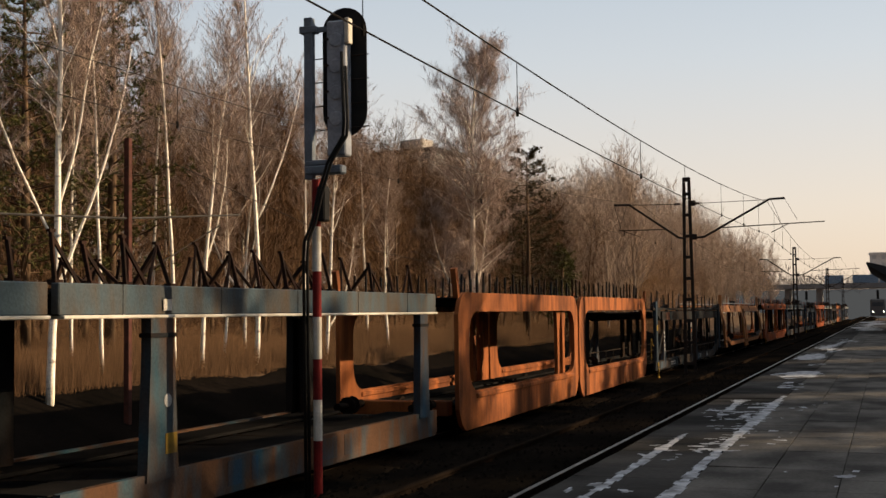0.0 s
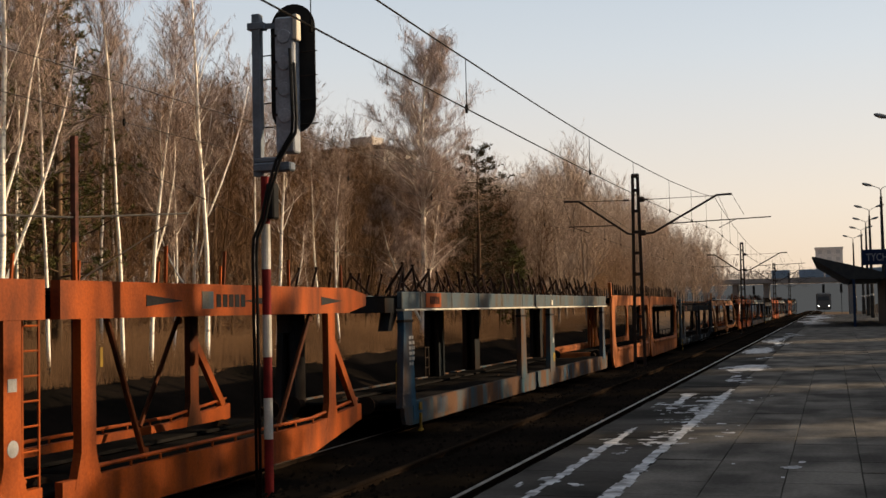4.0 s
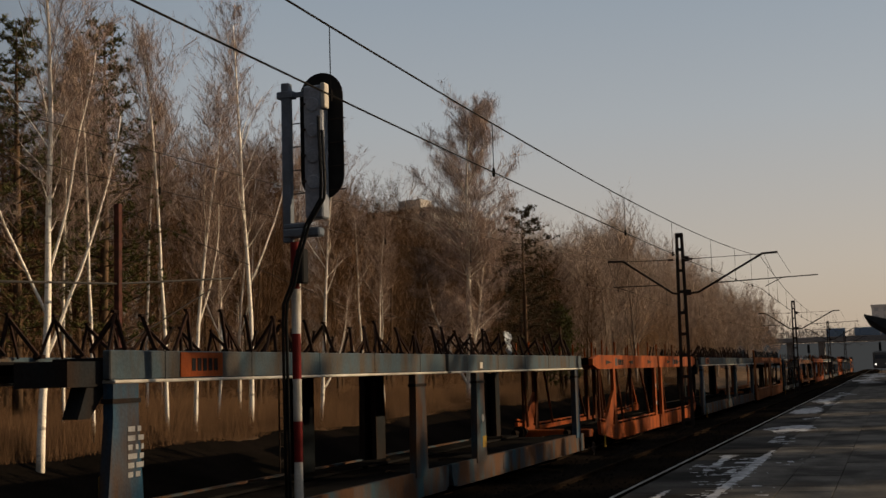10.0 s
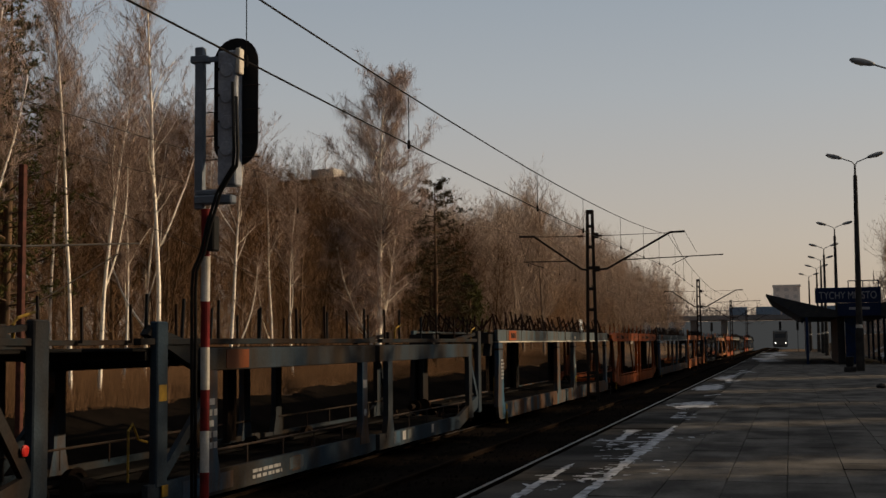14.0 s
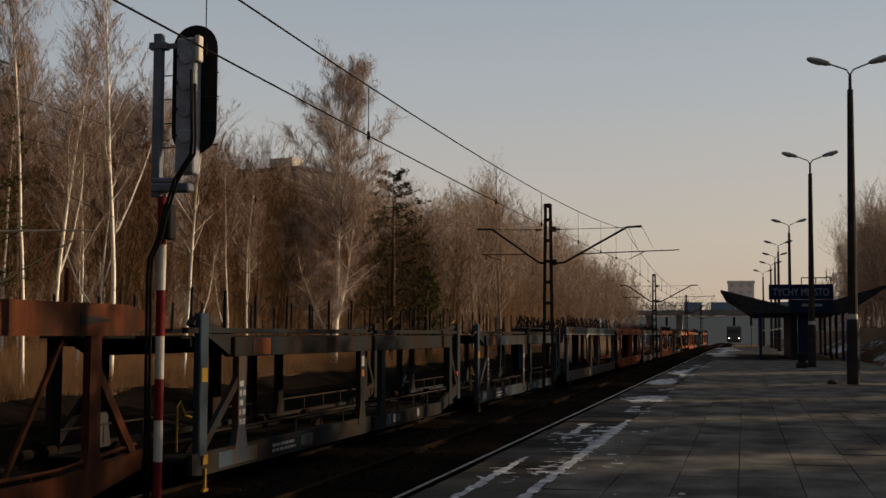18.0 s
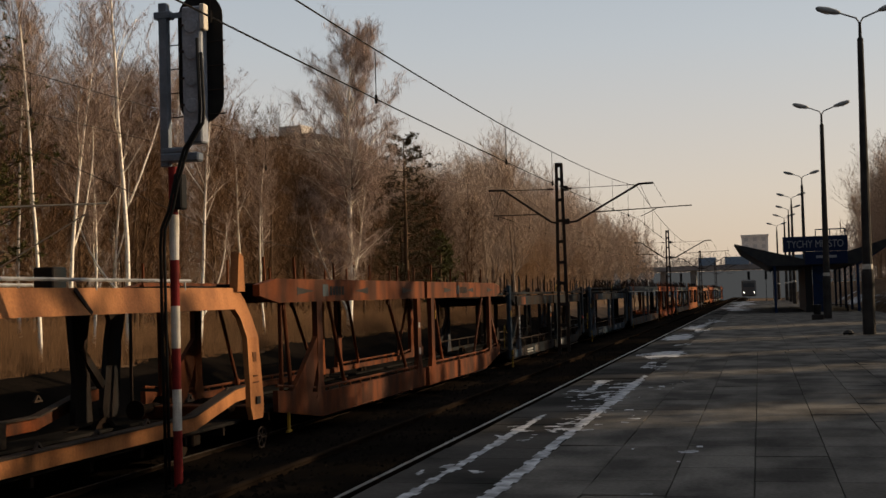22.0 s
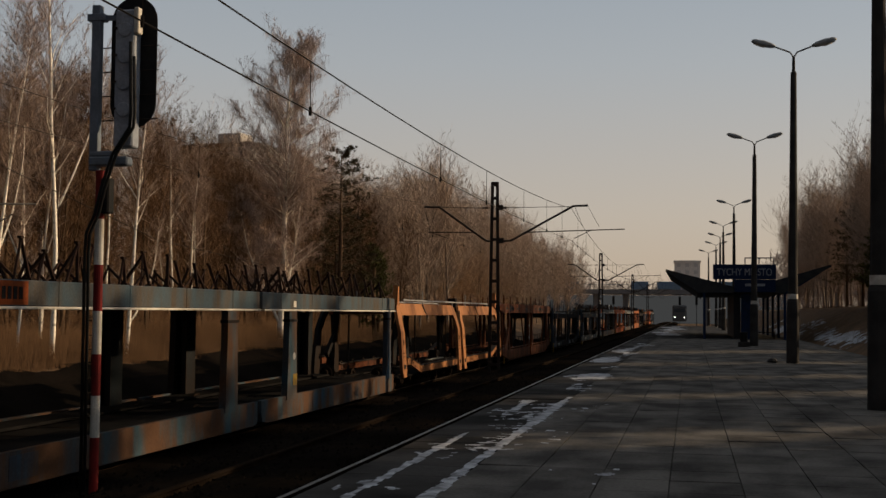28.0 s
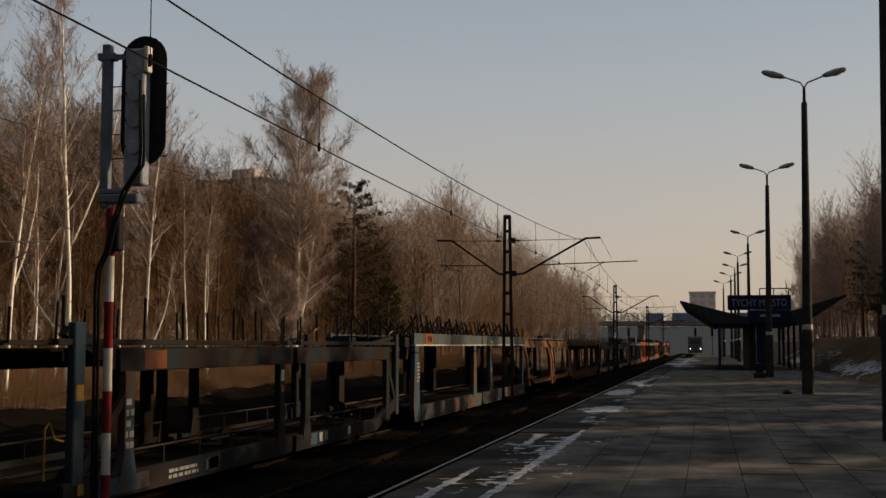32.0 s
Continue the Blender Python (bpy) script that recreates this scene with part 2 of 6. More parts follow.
M_ROOF = mat("shelter_roof_sheet", (0.035, 0.037, 0.042), (0.05, 0.05, 0.05), 0.6, scale=2)
M_BLUE_METAL = mat("blue_painted_steel", (0.012, 0.03, 0.085), (0.015, 0.027, 0.06), 0.5, scale=3)
M_LAMP = mat("grey_lamp_housing", (0.30, 0.31, 0.32), (0.22, 0.22, 0.22), 0.5, scale=5)
M_BRIDGE = mat("bridge_concrete", (0.24, 0.235, 0.24), (0.19, 0.19, 0.195), 0.9, scale=0.3, fine=4)
M_PARAPET = mat("blue_bridge_parapet", (0.16, 0.24, 0.36), (0.18, 0.25, 0.34), 0.7, scale=0.5, fine=4)
M_BLOCK = mat("pale_render", (0.45, 0.42, 0.39), (0.38, 0.36, 0.34), 0.9, scale=0.2, fine=2)
# wall colour whitened in place of haze over the far block
M_BLOCK_FAR = mat("haze_whitened_render", (0.78, 0.74, 0.70), (0.72, 0.69, 0.66), 0.9, scale=0.2, fine=2)
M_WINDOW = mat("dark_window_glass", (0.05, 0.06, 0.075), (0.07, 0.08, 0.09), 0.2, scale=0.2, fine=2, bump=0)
# its window panes paled for haze as well
M_PALE_GLASS = mat("haze_paled_glass", (0.55, 0.54, 0.53), (0.6, 0.58, 0.57), 0.4, scale=0.2, fine=2, bump=0)
M_PLASTIC = mat("torn_plastic_film", (0.62, 0.66, 0.68), (0.4, 0.43, 0.46), 0.45, scale=4, fine=18, bump=0.5)
M_HEADLIGHT = glow("headlight", (1.0, 0.93, 0.8), 5.0)
# self-lit grey in place of distance haze; no lamp is there
M_DISTANCE = glow("haze_backdrop_glow", (0.047, 0.048, 0.048), 1.0)
# cab grey chosen as if haze lay over it
M_LOCO = mat("haze_tinted_cab_paint", (0.10, 0.105, 0.11), (0.13, 0.13, 0.13), 0.7)
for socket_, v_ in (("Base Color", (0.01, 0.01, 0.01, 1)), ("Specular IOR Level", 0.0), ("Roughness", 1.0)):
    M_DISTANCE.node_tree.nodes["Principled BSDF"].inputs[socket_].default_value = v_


# ---------- mesh tools ----------
class Mesh:
    """Collects vertices and faces for one mesh."""

    def __init__(self):
        self.v, self.f = [], []

    def add(self, verts, faces):
        o = len(self.v)
        self.v.extend(verts)
        self.f.extend(tuple(i + o for i in f) for f in faces)
        return self

    def box(self, x0, x1, y0, y1, z0, z1, bevel=0.0):
        b = min(bevel, (x1 - x0) * 0.4, (y1 - y0) * 0.4, (z1 - z0) * 0.4)
        if b <= 0:
            p = [(x, y, z) for z in (z0, z1) for y in (y0, y1) for x in (x0, x1)]
            return self.add(p, [(0, 2, 3, 1), (4, 5, 7, 6), (0, 1, 5, 4), (2, 6, 7, 3), (0, 4, 6, 2), (1, 3, 7, 5)])
        v, f = [], []
        rings = [(z0, b), (z0 + b, 0), (z1 - b, 0), (z1, b)]
        for z, k in rings:
            q = b - k
            v += [(x0 + k + q, y0 + k, z), (x1 - k - q, y0 + k, z), (x1 - k, y0 + k + q, z), (x1 - k, y1 - k - q, z),
                  (x1 - k - q, y1 - k, z), (x0 + k + q, y1 - k, z), (x0 + k, y1 - k - q, z), (x0 + k, y0 + k + q, z)]
        for r in range(3):
            for i in range(8):
                a, c = r * 8 + i, r * 8 + (i + 1) % 8
                f.append((a, c, c + 8, a + 8))
        f.append(tuple(reversed(range(8))))
        f.append(tuple(range(24, 32)))
        return self.add(v, f)

    def tube(self, pts, radii, sides=6, caps=True):
        pts = [Vector(p) for p in pts]
        if not isinstance(radii, (list, tuple)):
            radii = [radii] * len(pts)
        v, f = [], []
        for i, p in enumerate(pts):
            d = (pts[min(i + 1, len(pts) - 1)] - pts[max(i - 1, 0)])
            d = d.normalized() if d.length > 1e-9 else Vector((0, 0, 1))
            s = d.cross(Vector((0, 0, 1)) if abs(d.z) < 0.9 else Vector((1, 0, 0))).normalized()
            u = s.cross(d)
            for k in range(sides):
                a = 2 * math.pi * k / sides
                v.append(tuple(p + (s * math.cos(a) + u * math.sin(a)) * radii[i]))
        for i in range(len(pts) - 1):
            for k in range(sides):
                a, b = i * sides + k, i * sides + (k + 1) % sides
                f.append((a, b, b + sides, a + sides))
        if caps and sides > 2:
            f.append(tuple(reversed(range(sides))))
            f.append(tuple(range((len(pts) - 1) * sides, len(pts) * sides)))
        return self.add(v, f)

    def bar(self, a, b, w, h):
        """A rectangular bar from a to b; w across, h the other way."""
        a, b = Vector(a), Vector(b)
        d = (b - a).normalized()
        s = d.cross(Vector((0, 0, 1)) if abs(d.z) < 0.95 else Vector((1, 0, 0))).normalized()
        u = s.cross(d)
        v = []
        for p in (a, b):
            for i, j in ((-1, -1), (1, -1), (1, 1), (-1, 1)):
                v.append(tuple(p + s * (i * w / 2) + u * (j * h / 2)))
        return self.add(v, [(0, 1, 5, 4), (1, 2, 6, 5), (2, 3, 7, 6), (3, 0, 4, 7), (3, 2, 1, 0), (4, 5, 6, 7)])

    def plate(self, outline, x0, x1, hole=None):
        """A plate in the y-z plane from x0 to x1; with a hole, both outlines have the same number of points."""
        n = len(outline)
        v = [(x, y, z) for x in (x0, x1) for y, z in outline]
        f = [(i, (i + 1) % n, n + (i + 1) % n, n + i) for i in range(n)]
        if hole is None:
            f += [tuple(reversed(range(n))), tuple(range(n, 2 * n))]
        else:
            v += [(x, y, z) for x in (x0, x1) for y, z in hole]
            for i in range(n):
                j = (i + 1) % n
                f += [(2 * n + j, 2 * n + i, 3 * n + i, 3 * n + j), (j, i, 2 * n + i, 2 * n + j), (n + i, n + j, 3 * n + j, 3 * n + i)]
        return self.add(v, f)

    def lathe(self, rings, sides=16, centre=(0, 0, 0), axis="z"):
        """rings of (radius, height) turned about an axis."""
        v, f = [], []
        for r, h in rings:
            for k in range(sides):
                a = 2 * math.pi * k / sides
                c, s = r * math.cos(a), r * math.sin(a)
                p = (c, s, h) if axis == "z" else (h, c, s) if axis == "x" else (s, h, c)
                v.append((p[0] + centre[0], p[1] + centre[1], p[2] + centre[2]))
        for i in range(len(rings) - 1):
            for k in range(sides):
                a, b = i * sides + k, i * sides + (k + 1) % sides
                f.append((a, b, b + sides, a + sides))
        f.append(tuple(reversed(range(sides))))
        f.append(tuple(range((len(rings) - 1) * sides, len(rings) * sides)))
        return self.add(v, f)

    def data(self, name, material, smooth=False):
        me = bpy.data.meshes.new(name)
        me.from_pydata(self.v, [], self.f)
        me.materials.append(material)
        if smooth:
            me.polygons.foreach_set("use_smooth", [True] * len(me.polygons))
        me.update()
        return me


def part(name, mesh, material, parent=None, label="", smooth=False):
    ob = new(name, mesh.data(name, material, smooth) if isinstance(mesh, Mesh) else mesh)
    if parent is not None:
        ob.parent = parent
    if label:
        ob["label"] = label
    return ob


def pieces(name, meshes, material, parent, label=""):
    return [part(name, m, material, parent, label) for m in meshes]


def thing(name, label, category, m=None, group="", kind=""):
    ob = new(name)
    if m is not None:
        ob.matrix_world = m
    return tagged(ob, label, category, group, kind)


RAIL_NEAR, RAIL_FAR = -0.35, -1.0
NEAR_X, FAR_X, MAST_X = -5.1, -10.75, -8.6


# ---------- the ground ----------
def ground_z(x, y):
    pts = [(-2500, 6), (-60, 2.2), (-30, 0.9), (-21, 0.05), (-18, -1.0), (-17, -1.35), (-13.6, -1.45), (-8.3, -1.4), (-7.2, -1.0), (-6.6, -0.85), (7.6, -0.85), (8.3, -0.15), (10.5, 1.0),
           (13.5, 2.45), (18, 2.6), (60, 4), (2500, 8)]
    for (xa, za), (xb, zb) in zip(pts, pts[1:]):
        if x <= xb:
            z = za + (zb - za) * (x - xa) / (xb - xa)
            break
    else:
        z = pts[-1][1]
    k = 0.0 if -13 < x < 8 else min(1, (abs(x + 2) - 10) / 8)
    return z + k * 0.35 * noise.noise((x * 0.15, y * 0.12, 0)) + 0.03 * noise.noise((x * 0.9, y * 0.9, 3))


def spaced(a, b, step):
    n = max(1, round((b - a) / step))
    return [a + (b - a) * i / n for i in range(n)]


gx = [-2500, -900, -300, -120] + spaced(-70, -24, 3) + spaced(-24, 20, 0.7) + spaced(20, 70, 5) + [120, 300, 900, 2500]
gy = [-2500, -600, -150, -60] + spaced(-30, 0, 5) + spaced(0, 70, 0.8) + spaced(70, 200, 3.5) + spaced(200, 420, 20) + [500, 700, 1100, 2500]
g = Mesh()
g.v = [(x, y, ground_z(x, y)) for y in gy for x in gx]
nx = len(gx)
g.f = [(j * nx + i, j * nx + i + 1, (j + 1) * nx + i + 1, (j + 1) * nx + i) for j in range(len(gy) - 1) for i in range(nx - 1)]
ground = part("ground", g, M_LITTER, smooth=True)
tagged(ground, "brown leaf litter and dark soil along the railway", "ground", kind="structure")


# ---------- tracks ----------
def track(name, x, rail_z, y0, y1, label, detail_to):
    t = thing(name, label, "railway track", kind="structure")
    bed = Mesh()
    ys = spaced(y0, detail_to, 0.5) + spaced(detail_to, y1, 12) + [y1]
    prof = [(-2.6, -0.62), (-1.75, -0.13), (-0.9, -0.07), (-0.68, -0.1), (0, -0.08), (0.68, -0.1), (0.9, -0.07), (1.75, -0.13), (2.6, -0.62)]
    for y in ys:
        for dx, dz in prof:
            bed.v.append((x + dx, y, rail_z + dz + 0.05 * noise.noise((dx * 3, y * 2.5, x))))
    n = len(prof)
    bed.f = [(j * n + i, j * n + i + 1, (j + 1) * n + i + 1, (j + 1) * n + i) for j in range(len(ys) - 1) for i in range(n - 1)]
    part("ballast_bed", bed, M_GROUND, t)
    rail = [(-0.065, -0.17), (0.065, -0.17), (0.065, -0.155), (0.012, -0.135), (0.012, -0.045), (0.035, -0.03), (0.035, -0.002), (-0.035, -0.002), (-0.035, -0.03), (-0.012, -0.045), (-0.012, -0.135), (-0.065, -0.155)]
    for side in (-0.75, 0.75):
        r = Mesh()
        k = len(rail)
        r.v = [(x + side + dx, y, rail_z + dz) for y in (y0, y1) for dx, dz in rail]
        r.f = [(i, k + i, k + (i + 1) % k, (i + 1) % k) for i in range(k)] + [tuple(range(k)), tuple(reversed(range(k, 2 * k)))]
        ro = part("rail", r, M_RAIL, t)
        h = Mesh().box(x + side - 0.03, x + side + 0.03, y0, y1, rail_z - 0.006, rail_z + 0.002)
        part("running_surface", h, M_RAILTOP if side > 0 else M_RAIL, ro, "steel running surface")
    sm = Mesh().box(-1.3, 1.3, -0.13, 0.13, -0.38, -0.165, 0.02).data("sleeper", M_SLEEPER)
    y = y0 + 0.3
    while y < detail_to:
        s = part("sleeper", sm, None, t)
        s.location = (x, y, rail_z)
        y += 0.62
    return t


track("near_track", NEAR_X, RAIL_NEAR, -8, 420, "empty railway track with shiny rails in dark ballast", 75)
track("far_track", FAR_X, RAIL_FAR, -8, 420, "railway track under the goods train", 60)

# dark sheet behind the far track: bare soil with the train's shade painted in
cs = Mesh()
cxs, cys = [-20.4 + 0.655 * i for i in range(12)], spaced(-8, 130, 0.9)
cs.v = [(x + (0.7 * noise.noise((y * 0.35, 2, 1)) if i == 0 else 0), y, ground_z(x, y) + 0.05) for y in cys for i, x in enumerate(cxs)]
cs.f = [(j * 12 + i, j * 12 + i + 1, (j + 1) * 12 + i + 1, (j + 1) * 12 + i) for j in range(len(cys) - 1) for i in range(11)]
tagged(part("cess", cs, M_GROUND, smooth=True), "dark soil sheet with the train's shade painted in", "soil", kind="structure")

# stones of the ballast
rng = random.Random(3)
st = Mesh()
for _ in range(9000):
    near = rng.random() < 0.6
    y = 9 + 45 * rng.random() ** 1.6
    x = (NEAR_X if near else FAR_X) + rng.uniform(-2.3, 2.4)
    zc = (RAIL_NEAR if near else RAIL_FAR) - 0.09 - max(0, abs(x - (NEAR_X if near else FAR_X)) - 1.75) * 0.45
    r = rng.uniform(0.02, 0.045)
    p = [(x + r * rng.uniform(-1, 1) * 0.4 + r * c, y + r * s, zc + h) for c, s, h in ((1, 0, 0), (-0.4, 0.9, 0), (-0.5, -0.8, 0), (0.1, 0.1, r))]
    st.add(p, [(0, 1, 3), (1, 2, 3), (2, 0, 3)])
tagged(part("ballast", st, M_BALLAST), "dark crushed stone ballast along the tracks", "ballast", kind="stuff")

# ---------- platform ----------
PLAT_L, PLAT_R, PLAT_END = -3.5, 7.7, 175.0
platform = thing("platform", "grey worn concrete station platform with snow remains", "platform", kind="structure")
part("platform_body", Mesh().box(PLAT_L + 0.12, PLAT_R, -12, PLAT_END, -0.9, -0.02), M_ASPHALT, platform)
part("edge_wall", Mesh().box(PLAT_L + 0.1, PLAT_L + 0.119, -12, PLAT_END, -0.9, -0.1), M_CONCRETE, platform)


def slab_data(w, l, material):
    return Mesh().box(-w / 2, w / 2, -l / 2, l / 2, -0.1, 0.0, 0.005).data("slab", material)


def slabs(x0, x1, y0, y1, w, l, gap=0.009, joined=False, zj=0.005, material=None):
    nxs, nys = round((x1 - x0) / w), round((y1 - y0) / l)
    dx, dy = (x1 - x0) / nxs, (y1 - y0) / nys
    material = material or M_CONCRETE
    data = slab_data(dx - gap, dy - gap, material)
    rr = random.Random(int(x0 * 10 + y0))
    m = Mesh()
    for i in range(nxs):
        for j in range(nys):
            x, y, z = x0 + dx * (i + 0.5), y0 + dy * (j + 0.5), rr.uniform(-zj, zj)
            if joined:
                m.box(x - dx / 2 + gap / 2, x + dx / 2 - gap / 2, y - dy / 2 + gap / 2, y + dy / 2 - gap / 2, -0.1, z)
            else:
                s = part("slab", data, None, platform)
                s.location = (x, y, z)
                s.rotation_euler = (rr.uniform(-0.008, 0.008), rr.uniform(-0.008, 0.008), rr.uniform(-0.007, 0.007))
    if joined:
        tagged(part("slabs_far", m, material, platform), kind="stuff")


# ---------- remains of snow ----------
def snow_patch(name, x0, x1, y0, y1, cell, keep, seed, label, z=0.006):
    m = Mesh()
    ncx, ncy = int((x1 - x0) / cell), int((y1 - y0) / (cell * 2))
    idx = {}

    def vert(i, j):
        if (i, j) not in idx:
            idx[i, j] = len(m.v)
            x, y = x0 + i * cell, y0 + j * cell * 2
            m.v.append((x + 0.4 * cell * noise.noise((x * 7, y * 7, seed)), y + 0.4 * cell * noise.noise((x * 7, y * 7, seed + 9)), (z(x, y) if callable(z) else z) + 0.012 * max(0, keep(x, y))))
        return idx[i, j]
    for i in range(ncx):
        for j in range(ncy):
            x, y = x0 + (i + 0.5) * cell, y0 + (j + 0.5) * cell * 2
            if keep(x, y) > 0:
                m.f.append((vert(i, j), vert(i + 1, j), vert(i + 1, j + 1), vert(i, j + 1)))
    return tagged(part(name, m, M_SNOW, smooth=True), label, "snow", kind="stuff")


def along(cx, w, seed, lo=0.0):
    def keep(x, y):
        n1 = noise.noise((0.3, y * 0.33, seed))
        n2 = noise.noise((x * 2.2, y * 5.0, seed + 5))
        n3 = noise.noise((x * 11, y * 3.0, seed + 8))
        return 0.62 - abs(x - cx - 0.03 * noise.noise((0, y * 0.3, seed))) / w + 0.6 * n1 + 0.25 * n2 + 0.3 * n3 - lo
    return keep


snow_patch("snow_strip", -3.4, -2.62, 7.0, 17.5, 0.03, along(-3.0, 0.15, 1.0, 0.05), 1, "thin trodden snow strip along the platform edge")
snow_patch("snow_strip", -3.35, -2.62, 21.3, 24.2, 0.035, along(-2.95, 0.2, 7.0, 0.1), 8, "small snow patch near the platform edge")
snow_patch("snow_strip", -2.72, -1.85, 7.0, 25.5, 0.03, along(-2.28, 0.12, 2.0, -0.02), 2, "thin trodden snow strip along a slab joint")
snow_patch("snow_dust", -2.95, -1.9, 15.0, 23.5, 0.035, lambda x, y: 0.3 - abs(x + 2.4) * 0.9 + 0.7 * noise.noise((x * 1.4, y * 5, 37)) + 0.45 * noise.noise((x * 9, y * 9, 3)) - 0.42, 4, "broken snow crust beside a slab joint")
snow_patch("snow_dust", -3.3, -0.6, 7, 24, 0.035, lambda x, y: 0.75 * noise.noise((x * 0.9, y * 0.4, 31)) + 0.8 * noise.noise((x * 5, y * 4, 37)) - 0.52 - 0.15 * max(0, x + 1.8), 9, "scattered snow crumbs on the platform")
snow_patch("snow_strip", -3.4, -1.6, 26, 75, 0.07, lambda x, y: 0.35 - abs(x + 2.6) * 0.6 + 0.8 * noise.noise((x * 0.8, y * 0.25, 41)) + 0.4 * noise.noise((x * 3, y * 2, 43)) - 0.36, 5, "broken remains of snow along the platform edge")
snow_patch("snow_strip", -3.4, 1.2, 95, 170, 0.16, lambda x, y: 0.35 - abs(x + 2.0) * 0.3 + 0.8 * noise.noise((x * 0.5, y * 0.15, 61)) + 0.4 * noise.noise((x * 2, y * 1, 63)) - 0.2, 10, "patchy snow on the far end of the platform")
snow_patch("snow_bank", 8.1, 11.5, 30, 150, 0.14, lambda x, y: 0.4 - abs(x - 9.2) * 0.35 + 0.7 * noise.noise((x * 0.5, y * 0.15, 51)) + 0.5 * noise.noise((x * 2, y * 1, 53)) - 0.3, 6,
           "patchy snow at the foot of the grassy bank", z=lambda x, y: ground_z(x, y) + 0.05)


# ---------- car carrier wagons ----------
ZR = 0.0   # a wagon's own zero is the rail top


def running_gear(wagon, y):
    for s in (-1, 1):
        fr = Mesh()
        fr.box(s * 1.02 - 0.06, s * 1.02 + 0.06, y - 0.75, y + 0.75, 0.42, 0.56, 0.02)
        fr.box(s * 1.02 - 0.11, s * 1.02 + 0.11, y - 0.16, y + 0.16, 0.24, 0.5, 0.03)
        for k in range(4):
            fr.box(s * 1.02 - 0.045, s * 1.02 + 0.045, y - 0.6 + k * 0.06, y + 0.6 - k * 0.06, 0.53 + k * 0.016, 0.543 + k * 0.016)
        part("axle_box_frame", fr, M_UNDER, wagon)
    hub = part("axle_mount", Mesh().box(-0.95, 0.95, -0.06, 0.06, -0.06, 0.06), M_UNDER, wagon)
    hub.location = (0, y, 0.36)
    w = Mesh()
    for s in (-1, 1):
        w.lathe([(0.30, s * 0.80), (0.36, s * 0.80), (0.36, s * 0.70), (0.39, s * 0.675), (0.39, s * 0.66), (0.30, s * 0.66), (0.29, s * 0.71), (0.1, s * 0.71), (0.1, s * 0.85), (0.05, s * 0.86)], 20, axis="x")
    w.tube([(-0.9, 0, 0), (0.9, 0, 0)], 0.07, 8)
    for k in range(3):
        a = k * 2.094
        w.box(0.715, 0.73, 0.2 * math.cos(a) - 0.04, 0.2 * math.cos(a) + 0.04, 0.2 * math.sin(a) - 0.04, 0.2 * math.sin(a) + 0.04)
    ws = part("wheelset", w, M_UNDER, hub)
    WHEELS.append(ws)


WHEELS = []
X_SIDE = 1.45


def buffers(wagon, L):
    for y, d in ((0.0, -1), (L, 1)):
        for s in (-0.87, 0.87):
            b = Mesh().lathe([(0.09, 0), (0.09, d * 0.3), (0.06, d * 0.3), (0.06, d * 0.5), (0.2, d * 0.5), (0.2, d * 0.54)], 12, (s, y, 0.72), "y")
            part("buffer", b, M_UNDER, wagon)


def hand_wheel(wagon, x, y, z):
    m = Mesh()
    ring = [(x, y + 0.2 * math.cos(a), z + 0.2 * math.sin(a)) for a in [i * math.pi / 8 for i in range(17)]]
    m.tube(ring, 0.018, 6, caps=False)
    for k in range(5):
        a = k * 1.2566
        m.tube([(x, y, z), (x, y + 0.2 * math.cos(a), z + 0.2 * math.sin(a))], 0.014, 5)
    m.tube([(x - 0.12, y, z), (x + 0.02, y, z)], 0.025, 6)
    part("brake_wheel", m, M_STEEL, wagon, "dark handbrake wheel")


def brake_lever(wagon, x, y, z):
    m = Mesh().bar((x, y, z + 0.38), (x, y, z), 0.05, 0.05).box(x - 0.03, x + 0.03, y - 0.1, y + 0.1, z - 0.02, z + 0.03)
    lv = part("brake_lever", m, M_YELLOW, wagon, "yellow brake changeover lever")
    part("lever_plate", Mesh().box(x - 0.012, x + 0.012, y - 0.08, y + 0.1, z + 0.45, z + 0.62), M_YELLOW, lv)


def grab_rail(wagon, x, y, z, d):
    m = Mesh().tube([(x, y, z), (x, y, z + 0.75), (x, y + d * 0.12, z + 0.85), (x, y + d * 0.3, z + 0.6), (x, y + d * 0.55, z + 0.55)], 0.018, 6)
    part("grab_rail", m, M_YELLOW, wagon, "yellow tubular grab rail")


def ladder(wagon, x, y, z0, z1, material):
    m = Mesh()
    for d in (0, 0.32):
        m.tube([(x, y + d, z0), (x, y + d, z1)], 0.018, 5)
    z = z0 + 0.25
    while z < z1:
        m.tube([(x, y, z), (x, y + 0.32, z)], 0.013, 5)
        z += 0.3
    part("ladder", m, material, wagon, "narrow steel ladder")


def marking(wagon, x, y0, y1, z0, z1, material, rows=3, name="lettering_panel"):
    """Unreadable stencilled data as plain bars on the side."""
    rr = random.Random(int(y0 * 100 + z0 * 10))
    m = Mesh()
    h = (z1 - z0) / rows
    for r in range(rows):
        y = y0
        while y < y1 - 0.05:
            w = min(rr.uniform(0.06, 0.22), y1 - y)
            m.box(x, x + 0.005, y, y + w, z0 + r * h + h * 0.22, z0 + r * h + h * 0.8)
            y += w + rr.uniform(0.03, 0.08)
    tagged(part(name, m, material, wagon, "pale stencilled data rows"), kind="stuff")


